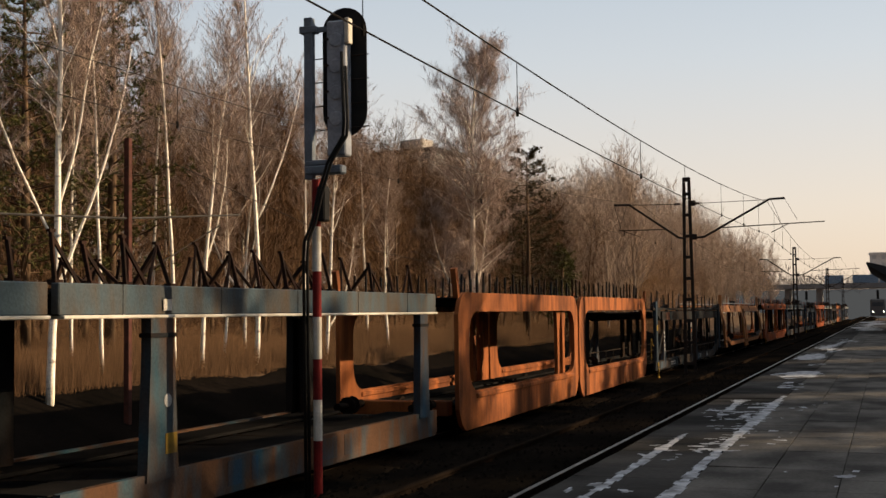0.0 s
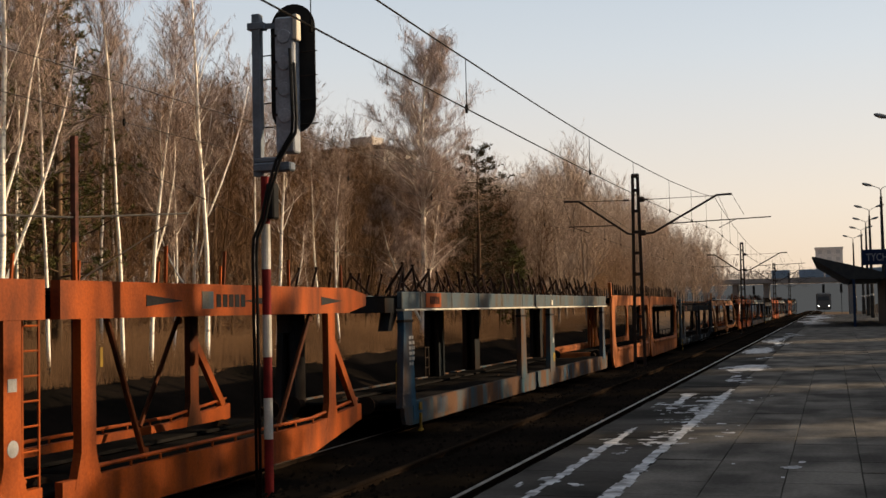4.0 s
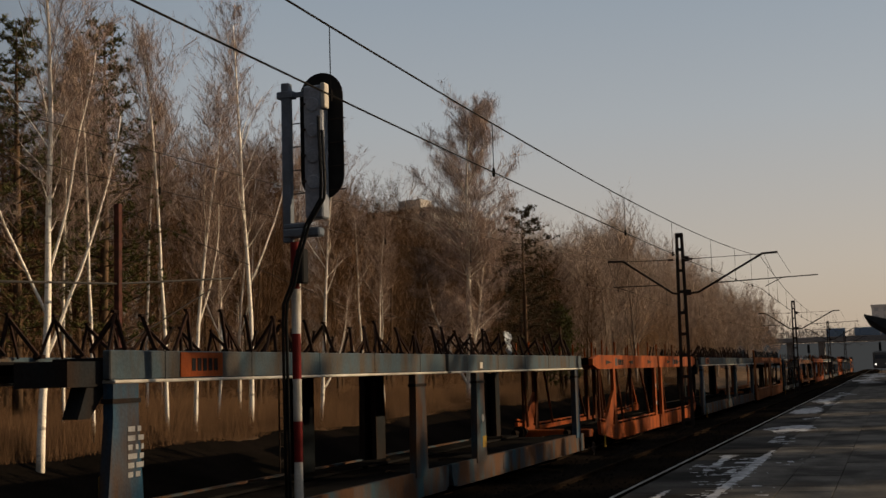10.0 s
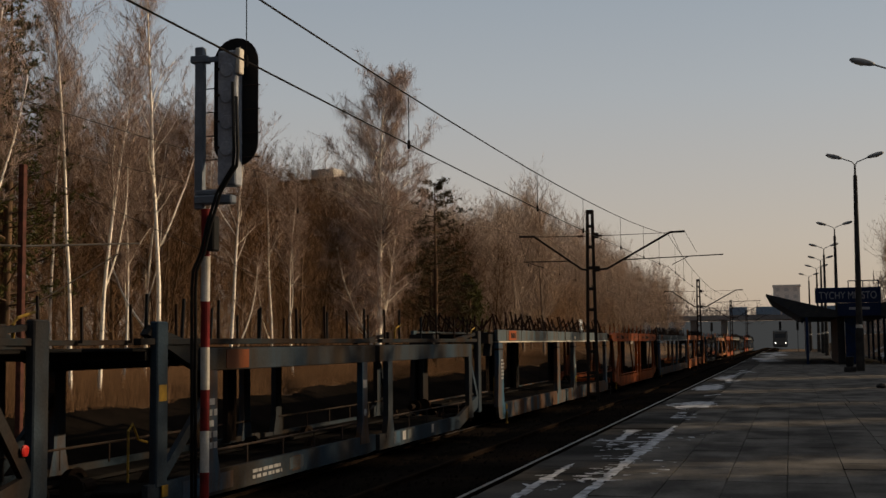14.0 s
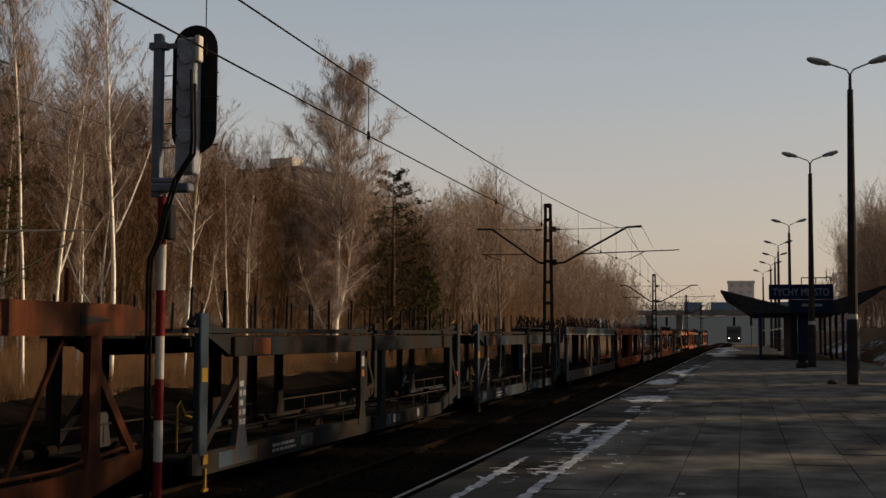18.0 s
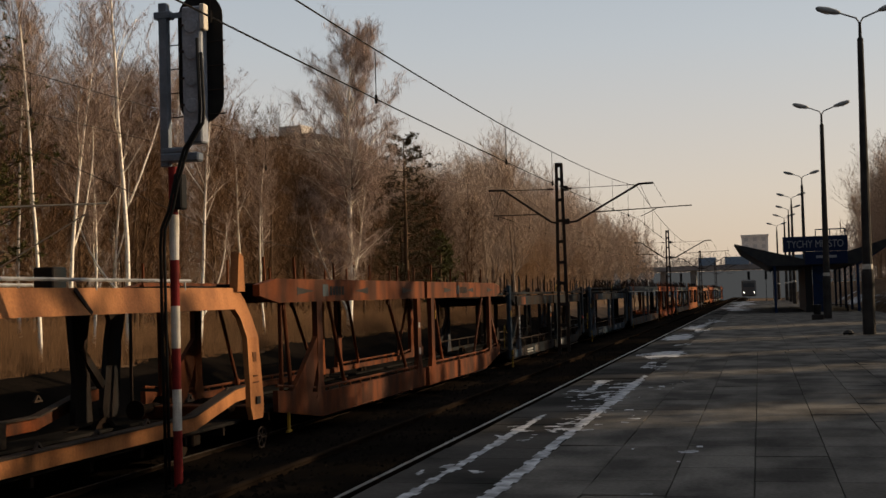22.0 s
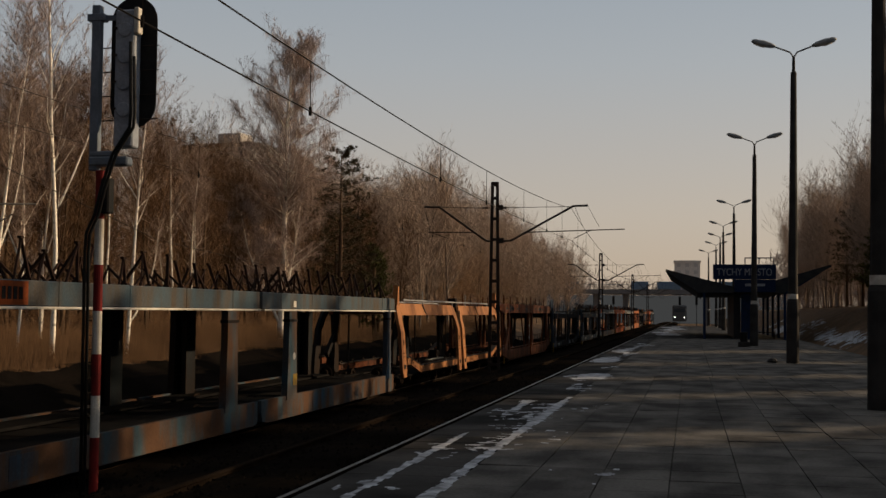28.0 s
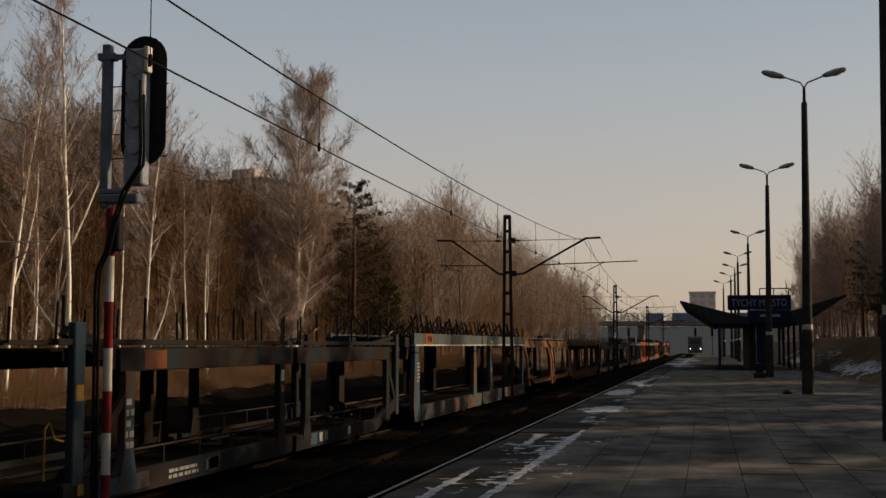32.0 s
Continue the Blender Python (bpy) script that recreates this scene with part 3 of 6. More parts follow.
def v_racks(wagon, L, seed, material, z, step=1.15, tall=0.62, kinds="v"):
    """Wheel chocks and stanchions along the upper deck, both sides."""
    rr = random.Random(seed)
    y = 0.7
    while y < L - 0.5:
        for s in (1, -1):
            m = Mesh()
            x = s * (X_SIDE - 0.12)
            h = tall * rr.uniform(0.8, 1.1)
            lean = rr.uniform(-0.12, 0.16)
            xi = x - s * rr.uniform(0.05, 0.2)
            if kinds == "v":
                m.bar((x, y, z), (xi, y + lean, z + h), 0.035, 0.05)
                k = rr.random()
                if k < 0.75:
                    m.bar((xi, y + lean, z + h * 0.93), (x, y + lean + rr.choice((-1, 1)) * rr.uniform(0.3, 0.5), z), 0.032, 0.045)
                if k < 0.4:
                    m.bar((xi, y + lean, z + h * 0.9), (xi - s * 0.45, y + lean + 0.1, z + 0.02), 0.045, 0.05)
                m.box(xi - 0.03, xi + 0.03, y + lean - 0.05, y + lean + 0.05, z + h - 0.02, z + h + 0.02)
                m.box(x - 0.06, x + 0.06, y - 0.07, y + 0.07, z, z + 0.06)
            else:
                m.bar((x, y, z), (x, y + lean * 0.5, z + h), 0.04, 0.045)
                m.box(x - 0.045, x + 0.045, y - 0.05, y + 0.05, z, z + 0.05)
            part("stanchion", m, material, wagon)
        y += step * rr.uniform(0.75, 1.25)


def finish_wagon(wagon, L, deck_z):
    """Lower deck, centre sill, wheels and buffers, shared by all kinds."""
    c = Mesh()
    c.box(-0.35, 0.35, 0.1, L - 0.1, deck_z - 0.38, deck_z - 0.16, 0.02)
    for k in range(int(L / 1.5)):
        c.box(-1.35, 1.35, 0.7 + k * 1.5, 0.78 + k * 1.5, deck_z - 0.2, deck_z - 0.06)
    part("underframe", c, M_UNDER, wagon)
    for y in (2.0, L / 2 - 1.6, L / 2 + 1.6, L - 2.0):
        running_gear(wagon, y)
    buffers(wagon, L)


def decks(wagon, L, deck_z, top_z, slim_top=0.0):
    for x0, x1 in ((-1.3, -0.55), (0.55, 1.3)):
        for a, b in ((0.5, L / 2 - 0.15), (L / 2 + 0.15, L - 0.5)):
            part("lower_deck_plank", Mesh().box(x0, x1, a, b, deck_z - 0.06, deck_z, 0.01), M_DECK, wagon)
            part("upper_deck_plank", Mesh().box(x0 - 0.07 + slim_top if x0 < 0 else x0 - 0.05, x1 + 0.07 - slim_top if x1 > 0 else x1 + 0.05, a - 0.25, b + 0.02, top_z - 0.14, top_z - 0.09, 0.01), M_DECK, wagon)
    part("upper_deck_middle", Mesh().box(-0.6, 0.5, 0.3, L - 0.3, top_z - 0.15, top_z - 0.141), M_DECK, wagon)
    part("lower_deck_middle", Mesh().box(-0.5, 0.5, 0.5, L - 0.5, deck_z - 0.12, deck_z - 0.065), M_DECK, wagon)
    for k in range(int(L / 1.6)):
        part("deck_bearer", Mesh().box(-1.38 + slim_top, 1.38 - slim_top, 0.6 + k * 1.6, 0.72 + k * 1.6, top_z - 0.28, top_z - 0.142), M_DECK, wagon)


def sill_outline(y0, y1, low, high, top_end, bot_end, ramp):
    """A side sill, lower in the middle, rising to its ends."""
    return [(y0, bot_end), (y0 + ramp, low), (y1 - ramp, low), (y1, bot_end), (y1, top_end), (y1 - ramp, high), (y0 + ramp, high), (y0, top_end)]


def wagon_blue(y0, L, label, seed):
    """Blue-grey carrier with a deep upper girder, wide tapered posts and chocks on top."""
    w = thing("car_carrier_wagon", label, "railway wagon", pose(FAR_X, y0, RAIL_FAR), "wagons of the goods train")
    top, bot = 3.16, 2.78
    half = L / 2
    for s in (1, -1):
        x = s * X_SIDE
        for a, b in ((0.15, half - 0.12), (half + 0.12, L - 0.15)):
            sm = Mesh().plate([(a + 0.1, 0.24), (a + 0.5, 0.2), (b - 0.2, 0.2), (b, 0.26), (b, 0.72), (a, 0.72), (a, 0.45)], x - 0.05, x + 0.05)
            part("side_sill", sm, M_BLUE_RUST, w)
            bm_ = Mesh()
            bm_.box(x - 0.06, x + 0.06, a - 0.05, b, bot, top, 0.015)
            for q in range(int((b - a) / 2.4)):
                bm_.box(x - 0.068, x + 0.068, a + 1.2 + q * 2.4, a + 1.26 + q * 2.4, bot, top)
            gb = part("upper_girder", bm_, M_GREY_BLUE, w)
            part("flange", Mesh().box(x - 0.10, x + 0.10, a, b, bot - 0.045, bot - 0.002, 0.01), M_WHITE, gb, "pale worn lower flange")
        for y, wt, wb in ((0.42, 0.56, 0.9), (half - 1.75, 0.56, 0.7), (half + 2.2, 0.56, 0.74), (L - 0.9, 0.42, 0.55)):
            m = Mesh().plate([(y - wb / 2, 0.62), (y + wb / 2, 0.62), (y + wt / 2, bot - 0.5), (y + wt / 2, bot - 0.05), (y - wt / 2, bot - 0.05), (y - wt / 2, bot - 0.5)], x - 0.075, x + 0.075)
            if s < 0:
                m.box(x + 0.24, x + 0.36, y - wt / 2, y + wt / 2, 0.6, bot - 0.05)
                m.box(x, x + 0.25, y - 0.05, y + 0.05, 0.64, bot - 0.1)
            # far-side posts take the dark paint in place of their shade
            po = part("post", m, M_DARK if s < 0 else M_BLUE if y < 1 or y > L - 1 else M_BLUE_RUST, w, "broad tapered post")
            if s > 0:
                part("post_collar", Mesh().box(x - 0.09, x + 0.09, y - wt / 2 - 0.03, y + wt / 2 + 0.03, bot - 0.3, bot - 0.24), M_DARK, po)
    decks(w, L, 0.7, top)
    v_racks(w, L, seed, M_STANCH, top - 0.02, step=0.85)
    xs = X_SIDE + 0.078
    marking(w, xs, 0.45, 0.8, 1.5, 2.2, M_LAMP, 6)
    part("orange_panel", Mesh().box(xs - 0.012, xs - 0.002, 1.72, 2.85, bot + 0.02, top - 0.02), M_ORANGE, w, "orange painted owner panel")
    for k in range(5):
        mk = Mesh()
        mk.box(xs - 0.001, xs + 0.004, 2.0 + k * 0.15, 2.1 + k * 0.15, bot + 0.1, top - 0.1)
        part("owner_mark", mk, M_DARK, w, "dark letter-sized bar")
    part("yellow_plate", Mesh().box(xs, xs + 0.006, half + 2.25, half + 2.52, 0.95, 1.22), M_YELLOW, w, "yellow sheet metal plate")
    part("white_plate", Mesh().box(xs, xs + 0.006, half + 2.2, half + 2.4, bot + 0.05, bot + 0.2), M_WHITE, w)
    for a, b in ((half + 3.9, half + 4.3), (half + 4.6, half + 4.8), (half + 7.0, half + 7.6), (half + 7.9, half + 8.2), (0.75, 1.7), (2.5, 3.3)):
        part("blue_patch", Mesh().box(X_SIDE + 0.05, X_SIDE + 0.056, a, b, 0.3, 0.66), M_BLUE, w, "patch of fresher blue paint")
    part("round_sign", Mesh().lathe([(0.09, 0), (0.09, 0.006)], 14, (xs, half + 2.3, 1.65), "x"), M_LAMP, w, "round white sign")
    ladder(w, -X_SIDE + 0.1, half - 2.6, 0.75, bot, M_STEEL)
    ladder(w, -X_SIDE + 0.1, half + 2.4, 0.75, bot, M_STEEL)
    brake_lever(w, X_SIDE + 0.08, 1.15, 0.05)
    grab_rail(w, X_SIDE - 0.1, 0.1, 0.8, 1)
    finish_wagon(w, L, 0.7)
    # sloping end ramp that bridges to the next wagon
    for s in (1, -1):
        e = Mesh()
        e.plate([(-0.1, 2.75), (0.35, 2.75), (-0.05, 2.3), (-0.3, 2.3)], s * 1.2 - 0.12, s * 1.2 + 0.12)
        e.box(s * 0.95 - 0.4, s * 0.95 + 0.4, -0.55, 0.3, 2.7, 3.02)
        part("deck_bridge_plate", e, M_DARK, w)
    return w


def wagon_brace(y0, L, label, seed, paint, old=False):
    """Orange carrier: boxed girder with arrow-shaped slots, slim posts and diagonal braces."""
    w = thing("car_carrier_wagon", label, "railway wagon", pose(FAR_X, y0, RAIL_FAR), "wagons of the goods train")
    top, bot = 3.2, 2.72
    half = 12.05
    for s in (1, -1):
        x = s * X_SIDE
        for a, b, flip in ((0.0, half - 0.15, 0), (half + 0.15, L, 1)):
            so = [(a + 0.85, 0.55), (a + 3.4, 0.22), (b - 0.05, 0.24), (b - 0.05, 0.74), (a + 3.4, 0.74), (a + 0.85, 0.98)] if not flip else [(a + 0.05, 0.22), (b - 2.6, 0.22), (b - 0.3, 0.62), (b - 0.3, 0.92), (b - 2.6, 0.74), (a + 0.05, 0.74)]
            sill = part("side_sill", Mesh().plate(so, x - 0.055, x + 0.055), paint, w)
            rl = Mesh().tube(([] if flip else [(x, a + 0.9, 1.07)]) + [(x, a + (0.8 if flip else 3.4), 0.84), (x, b - (2.6 if flip else 0.3), 0.84)] + ([(x, b - 0.4, 1.02)] if flip else []), 0.03, 6)
            for k in range(int((b - a) / 0.75) - 1):
                rl.tube([(x, a + 0.9 + k * 0.75, 0.74), (x, a + 0.9 + k * 0.75, 0.84)], 0.02, 5)
            part("guard_rail", rl, paint, sill)
            e0 = [(a, 2.86), (a + 0.9, bot), (b, bot), (b, top), (a + 0.9, top), (a, top - 0.12)] if not flip else [(a, bot), (b - 0.9, bot), (b, 2.86), (b, top - 0.12), (b - 0.9, top), (a, top)]
            gd = part("upper_girder", Mesh().plate(e0, x - 0.07, x + 0.07), paint, w)
            if s > 0:
                n = 3
                for k in range(n):
                    y = a + 2.4 + k * (b - a - 4.2) / (n - 1)
                    d = 1 if k % 2 else -1
                    part("arrow_slot", Mesh().plate([(y - d * 0.55, 2.95), (y + d * 0.45, 3.03), (y + d * 0.45, 2.87)], x + 0.071, x + 0.077), M_BLACK, gd, "dark wedge-shaped slot")
                part("emblem", Mesh().box(x + 0.071, x + 0.076, a + 3.5, a + 3.85, 2.83, 3.09), M_GREY_BLUE, gd, "grey painted emblem")
                for q in range(5):
                    part("owner_mark", Mesh().box(x + 0.071, x + 0.076, a + 3.95 + q * 0.2, a + 4.1 + q * 0.2, 2.85, 3.05), M_DARK, gd, "dark letter-sized bar")
        for y in (3.3, half - 0.75, half + 0.75, L - 1.76):
            m = Mesh()
            m.plate([(y - 0.3, 0.6), (y + 0.3, 0.6), (y + 0.16, 1.05), (y + 0.16, bot + 0.01), (y - 0.16, bot + 0.01), (y - 0.16, 1.05)], x - 0.06, x + 0.06)
            # far-side posts get the duller orange as painted shade
            part("post", m, paint if s > 0 else M_ORANGE_OLD_OR_SHADED, w)
        part("end_gusset", Mesh().plate([(1.6, 0.88), (2.75, 0.74), (3.25, 1.6), (3.25, 2.05), (2.05, 1.15)], x - 0.05, x + 0.05), paint, w)
        part("end_brace", Mesh().bar((x, L - 0.55, 0.9), (x, L - 1.65, 2.2), 0.1, 0.16), paint, w)
        pairs = ((1.4, 1.42, 0.95, 1.75), (1.95, 1.6, 0, 0), (4.3, 5.3, 2.9, 3.5), (half - 1.6, half - 3.2, 0, 0), (half + 1.4, half + 2.3, 0, 0), (L - 3.8, L - 2.4, 0, 0))
        for k, (ya, yb, *_u) in enumerate(pairs):
            b2 = Mesh().tube([(x - s * 0.1, ya, 0.78 if k % 2 else bot), (x - s * 0.1, yb, bot if k % 2 else 0.78)], 0.045, 7)
            b2.lathe([(0.07, -0.03), (0.07, 0.03)], 8, (x - s * 0.1, yb, bot - 0.08 if k % 2 else 0.86), "x")
            # rods darker than the wagon: shade put into their paint
            part("brace_rod", b2, M_ORANGE_OLD_OR_SHADED, w, "brace rod in orange darkened for shade")
    decks(w, L, 0.62, top)
    v_racks(w, L, seed, paint if not old else M_ORANGE_OLD_OR_SHADED, top - 0.1, step=2.1, tall=0.6, kinds="i")
    xs = X_SIDE + 0.06
    part("white_plate", Mesh().box(xs, xs + 0.006, half - 0.84, half - 0.68, 1.9, 2.05), M_LAMP, w)
    part("round_sign", Mesh().lathe([(0.1, 0), (0.1, 0.006)], 14, (xs, half - 0.75, 1.25), "x"), M_LAMP, w)
    part("yellow_strip", Mesh().box(xs, xs + 0.006, half + 1.0, half + 1.06, 2.1, 2.35), M_YELLOW, w)
    ladder(w, X_SIDE - 0.15, half - 0.3, 0.6, bot, paint)
    hand_wheel(w, X_SIDE - 0.1, 0.35, 0.12)
    bx = Mesh().box(-1.3, 1.3, 0.05, 0.62, 0.5, 0.75, 0.02)
    part("head_stock", bx, paint, w)
    part("lever", Mesh().bar((X_SIDE + 0.07, 1.35, 0.5), (X_SIDE + 0.07, 1.35, 0.12), 0.05, 0.05).box(X_SIDE + 0.04, X_SIDE + 0.1, 1.25, 1.45, 0.1, 0.15), M_YELLOW, w, "yellow brake lever")
    finish_wagon(w, L, 0.62)
    return w


def rounded_hole(y0, y1, z0, z1, r, n):
    """n points a corner, anticlockwise from the lower left."""
    out = []
    for cy, cz, a0 in ((y0 + r, z0 + r, 180), (y1 - r, z0 + r, 270), (y1 - r, z1 - r, 0), (y0 + r, z1 - r, 90)):
        for k in range(n):
            a = radians(a0 + 90 * k / (n - 1))
            out.append((cy + r * math.cos(a), cz + r * math.sin(a)))
    return out


def wagon_arch(y0, L, label, seed, paint):
    """Carrier with a plate side that has large round-cornered openings."""
    w = thing("car_carrier_wagon", label, "railway wagon", pose(FAR_X, y0, RAIL_FAR), "wagons of the goods train")
    half = L / 2
    for s in (1, -1):
        x = s * X_SIDE
        for a, b in ((0.0, half - 0.1), (half + 0.1, L)):
            n = 5
            outer = []
            for cy, cz, dy, dz in ((a, 0.1, 1, 1), (b, 0.2, -1, 1), (b, 3.22, -1, -1), (a, 3.22, 1, -1)):
                k0 = [(cy, cz + dz * 0.5), (cy + dy * 0.1, cz + dz * 0.3), (cy + dy * 0.2, cz + dz * 0.16), (cy + dy * 0.34, cz + dz * 0.06), (cy + dy * 0.5, cz)]
                if (dy > 0) != (dz > 0):
                    k0.reverse()
                outer += k0
            sp = part("side_plate", Mesh().plate(outer, x - 0.05, x + 0.05, rounded_hole(a + 0.75, b - 0.45, 0.95, 2.78, 0.55, n)), paint, w)
            part("sill_rail", Mesh().box(x - 0.09, x + 0.09, a + 1.2, b - 0.6, 0.78, 0.9, 0.02), paint, sp)
        pieces("end_horn", (Mesh().bar((x, 0.05, 3.1), (x, -0.12, 3.75), 0.16, 0.12), Mesh().bar((x, L - 0.05, 3.1), (x, L + 0.08, 3.5), 0.12, 0.1)), paint, w)
        for y in (half - 1.9, half - 1.3):
            m = Mesh()
            m.plate([(y - 0.12, 0.7), (y + 0.12, 0.7), (y + 0.12, 2.2), (y + 0.3, 2.85), (y - 0.2, 2.85), (y - 0.12, 2.2)], -x * 0.9 - 0.05, -x * 0.9 + 0.05)
            part("inner_post", m, paint, w)
    decks(w, L, 0.68, 3.2)
    v_racks(w, L, seed, M_DARK, 3.18, step=0.62, tall=0.55, kinds="i")
    finish_wagon(w, L, 0.68)
    bx = Mesh().box(-1.2, 1.2, 0.04, 0.4, 0.45, 0.78, 0.02)
    part("head_stock", bx, paint, w)
    return w


def wagon_low(y0, L, label, seed, paint, accent, panel_at=2.3):
    """Dark carrier: lower girder, sloping end decks and tall end posts above them."""
    w = thing("car_carrier_wagon", label, "railway wagon", pose(FAR_X, y0, RAIL_FAR), "wagons of the goods train")
    top, bot = 2.7, 2.32
    half = 11.05
    for s in (1, -1):
        x = s * X_SIDE
        for a, b, flip in ((0.0, half - 0.15, 0), (half + 0.15, L, 1)):
            o = sill_outline(a + 0.5, b, 0.26, 0.66, 0.66, 0.3, 0.4) if not flip else [(a, 0.26), (b - 2.8, 0.26), (b - 0.6, 0.75), (b - 0.5, 1.15), (b - 2.8, 0.62), (a, 0.62)]
            part("side_sill", Mesh().plate(o, x - 0.05, x + 0.05), paint, w)
            g0 = (a + 2.25, b) if not flip else (a, b - 1.3)
            part("upper_girder", Mesh().box(x - 0.06, x + 0.06, g0[0], g0[1], bot, top, 0.015), paint, w)
            hd = Mesh().box(x - 0.1, x + 0.03, a + 0.3, b - 0.3, top + 0.06, top + 0.16, 0.01)
            part("handrail_beam", hd, M_DARK, w)
            rl = Mesh().tube([(x - s * 0.06, a + 0.8, 0.98), (x - s * 0.06, b - 0.5, 0.98)], 0.022, 5)
            for k in range(int((b - a) / 1.6)):
                rl.tube([(x - s * 0.06, a + 1 + k * 1.6, 0.62), (x - s * 0.06, a + 1 + k * 1.6, 0.98)], 0.02, 5)
            part("guard_rail", rl, M_STEEL, w)
        for y, hh in ((0.9, 3.12), (L - 0.35, 3.1)):
            m = Mesh().box(x - 0.07, x + 0.07, y - 0.17, y + 0.17, 0.6, hh, 0.02)
            # far-side end post in the darker paint, to imitate shade
            part("end_post", m, M_SOOT if s > 0 else M_DARK, w, "tall grey end post")
        for y in (2.6, half - 0.9, half + 0.92, L - 1.5):
            m = Mesh().plate([(y - 0.32, 0.5), (y + 0.32, 0.5), (y + 0.17, 1.0), (y + 0.17, bot + 0.01), (y - 0.17, bot + 0.01), (y - 0.17, 1.0)], x - 0.065, x + 0.065)
            po = part("post", m, accent if y < 4 or (paint is M_SOOT and y < half) else paint, w)
        pieces("end_brace", (Mesh().bar((x, 1.0, 0.75), (x, 2.5, 1.9), 0.09, 0.17), Mesh().bar((x, L - 0.5, 1.0), (x, L - 1.45, 2.25), 0.09, 0.17)), paint, w)
        # sloping upper end decks
        pieces("end_ramp", (Mesh().plate([(0.6, top + 0.22), (0.75, top + 0.36), (2.5, top), (2.3, bot)], x - 0.16, x - 0.02), Mesh().plate([(L - 0.5, top + 0.26), (L - 0.5, top + 0.34), (L - 3.2, top + 0.12), (L - 3.2, top + 0.02)], x - 0.16, x - 0.02)), M_DARK, w)
        for yy in (half - 3.4, half - 1.9) if s > 0 else ():
            part("inner_post", Mesh().box(-x * 0.92 - 0.06, -x * 0.92 + 0.06, yy - 0.25, yy + 0.2, 0.6, bot), M_DARK, w)
    decks(w, L, 0.56, top + 0.1)
    v_racks(w, L, seed, M_DARK, top + 0.1, step=1.5, tall=0.75, kinds="i")
    xs = X_SIDE + 0.067
    part("orange_panel", Mesh().box(xs - 0.005, xs + 0.002, panel_at + 0.8, panel_at + 1.7, bot + 0.03, top - 0.03), M_ORANGE_OLD_OR_SHADED, w, "faded orange owner panel")
    marking(w, xs, 2.47, 2.75, 1.0, 1.9, M_LAMP, 5)
    marking(w, X_SIDE + 0.052, 4.2, 5.5, 0.34, 0.55, M_LAMP, 2)
    for a, b in ((1.6, 3.4), (6.0, 6.5), (half + 1.2, half + 1.7)):
        part("blue_patch", Mesh().box(X_SIDE + 0.05, X_SIDE + 0.056, a, b, 0.32, 0.6), M_BLUE, w, "patch of blue paint")
    if paint is M_SOOT:
        part("pale_tag", Mesh().box(xs, xs + 0.006, half - 1.03, half - 0.79, 1.75, 1.93), M_LAMP, w, "pale data plate")
        part("round_mark", Mesh().lathe([(0.085, 0), (0.085, 0.006)], 14, (xs, half - 0.9, 1.2), "x"), M_LAMP, w, "round pale mark")
    else:
        part("pale_tag", Mesh().box(xs, xs + 0.006, half - 1.0, half - 0.8, 1.95, 2.2), M_LAMP, w, "pale grey-blue tag")
        part("rust_tag", Mesh().box(xs, xs + 0.006, half - 0.98, half - 0.82, 1.7, 1.86), M_ORANGE_PALE, w, "small reddish tag")
    for a, b, c in ((half + 1.9, half + 2.15, M_LAMP), (half + 2.3, half + 2.6, M_GREY_BLUE), (half - 5.2, half - 4.5, M_GREY_BLUE), (half + 4.4, half + 4.6, M_LAMP)):
        part("paint_patch", Mesh().box(X_SIDE + 0.05, X_SIDE + 0.056, a, b, 0.36, 0.58), c, w, "pale patch of flaking paint")
    part("yellow_stripe", Mesh().box(X_SIDE + 0.071, X_SIDE + 0.076, 0.78, 1.02, 1.9, 2.15), M_YELLOW, w)
    grab_rail(w, X_SIDE - 0.05, 0.1, 0.75, 1)
    grab_rail(w, X_SIDE - 0.05, L - 0.1, 0.75, -1)
    for yy in (L - 0.7, L - 8.2):
        part("bent_rail", Mesh().tube([(X_SIDE - 0.12, yy, top + 0.12), (X_SIDE - 0.12, yy, top + 0.34), (X_SIDE - 0.12, yy + 0.08, top + 0.42), (X_SIDE - 0.12, yy + 0.45, top + 0.5)], 0.022, 6), M_YELLOW, w, "bent yellow tube")
    brake_lever(w, X_SIDE + 0.08, 0.95, 0.0)
    finish_wagon(w, L, 0.56)
    return w


def bent_plate(y_edges, s, t=0.05):
    """A plate post bent at its knee: leaning in above it and flaring out below; rows of (z, y0, y1)."""
    m = Mesh()
    for z, ya, yb in y_edges:
        x = s * (X_SIDE + (0.0 if z > 2.08 else (2.08 - z) * 0.065) - max(0.0, z - 2.08) * 0.27)
        m.v += [(x - t, ya, z), (x + t, ya, z), (x + t, yb, z), (x - t, yb, z)]
    n = len(y_edges)
    for r in range(n - 1):
        for k in range(4):
            a, b = r * 4 + k, r * 4 + (k + 1) % 4
            m.f.append((a, b, b + 4, a + 4))
    m.f += [(3, 2, 1, 0), tuple(range(4 * n - 4, 4 * n))]
    return m


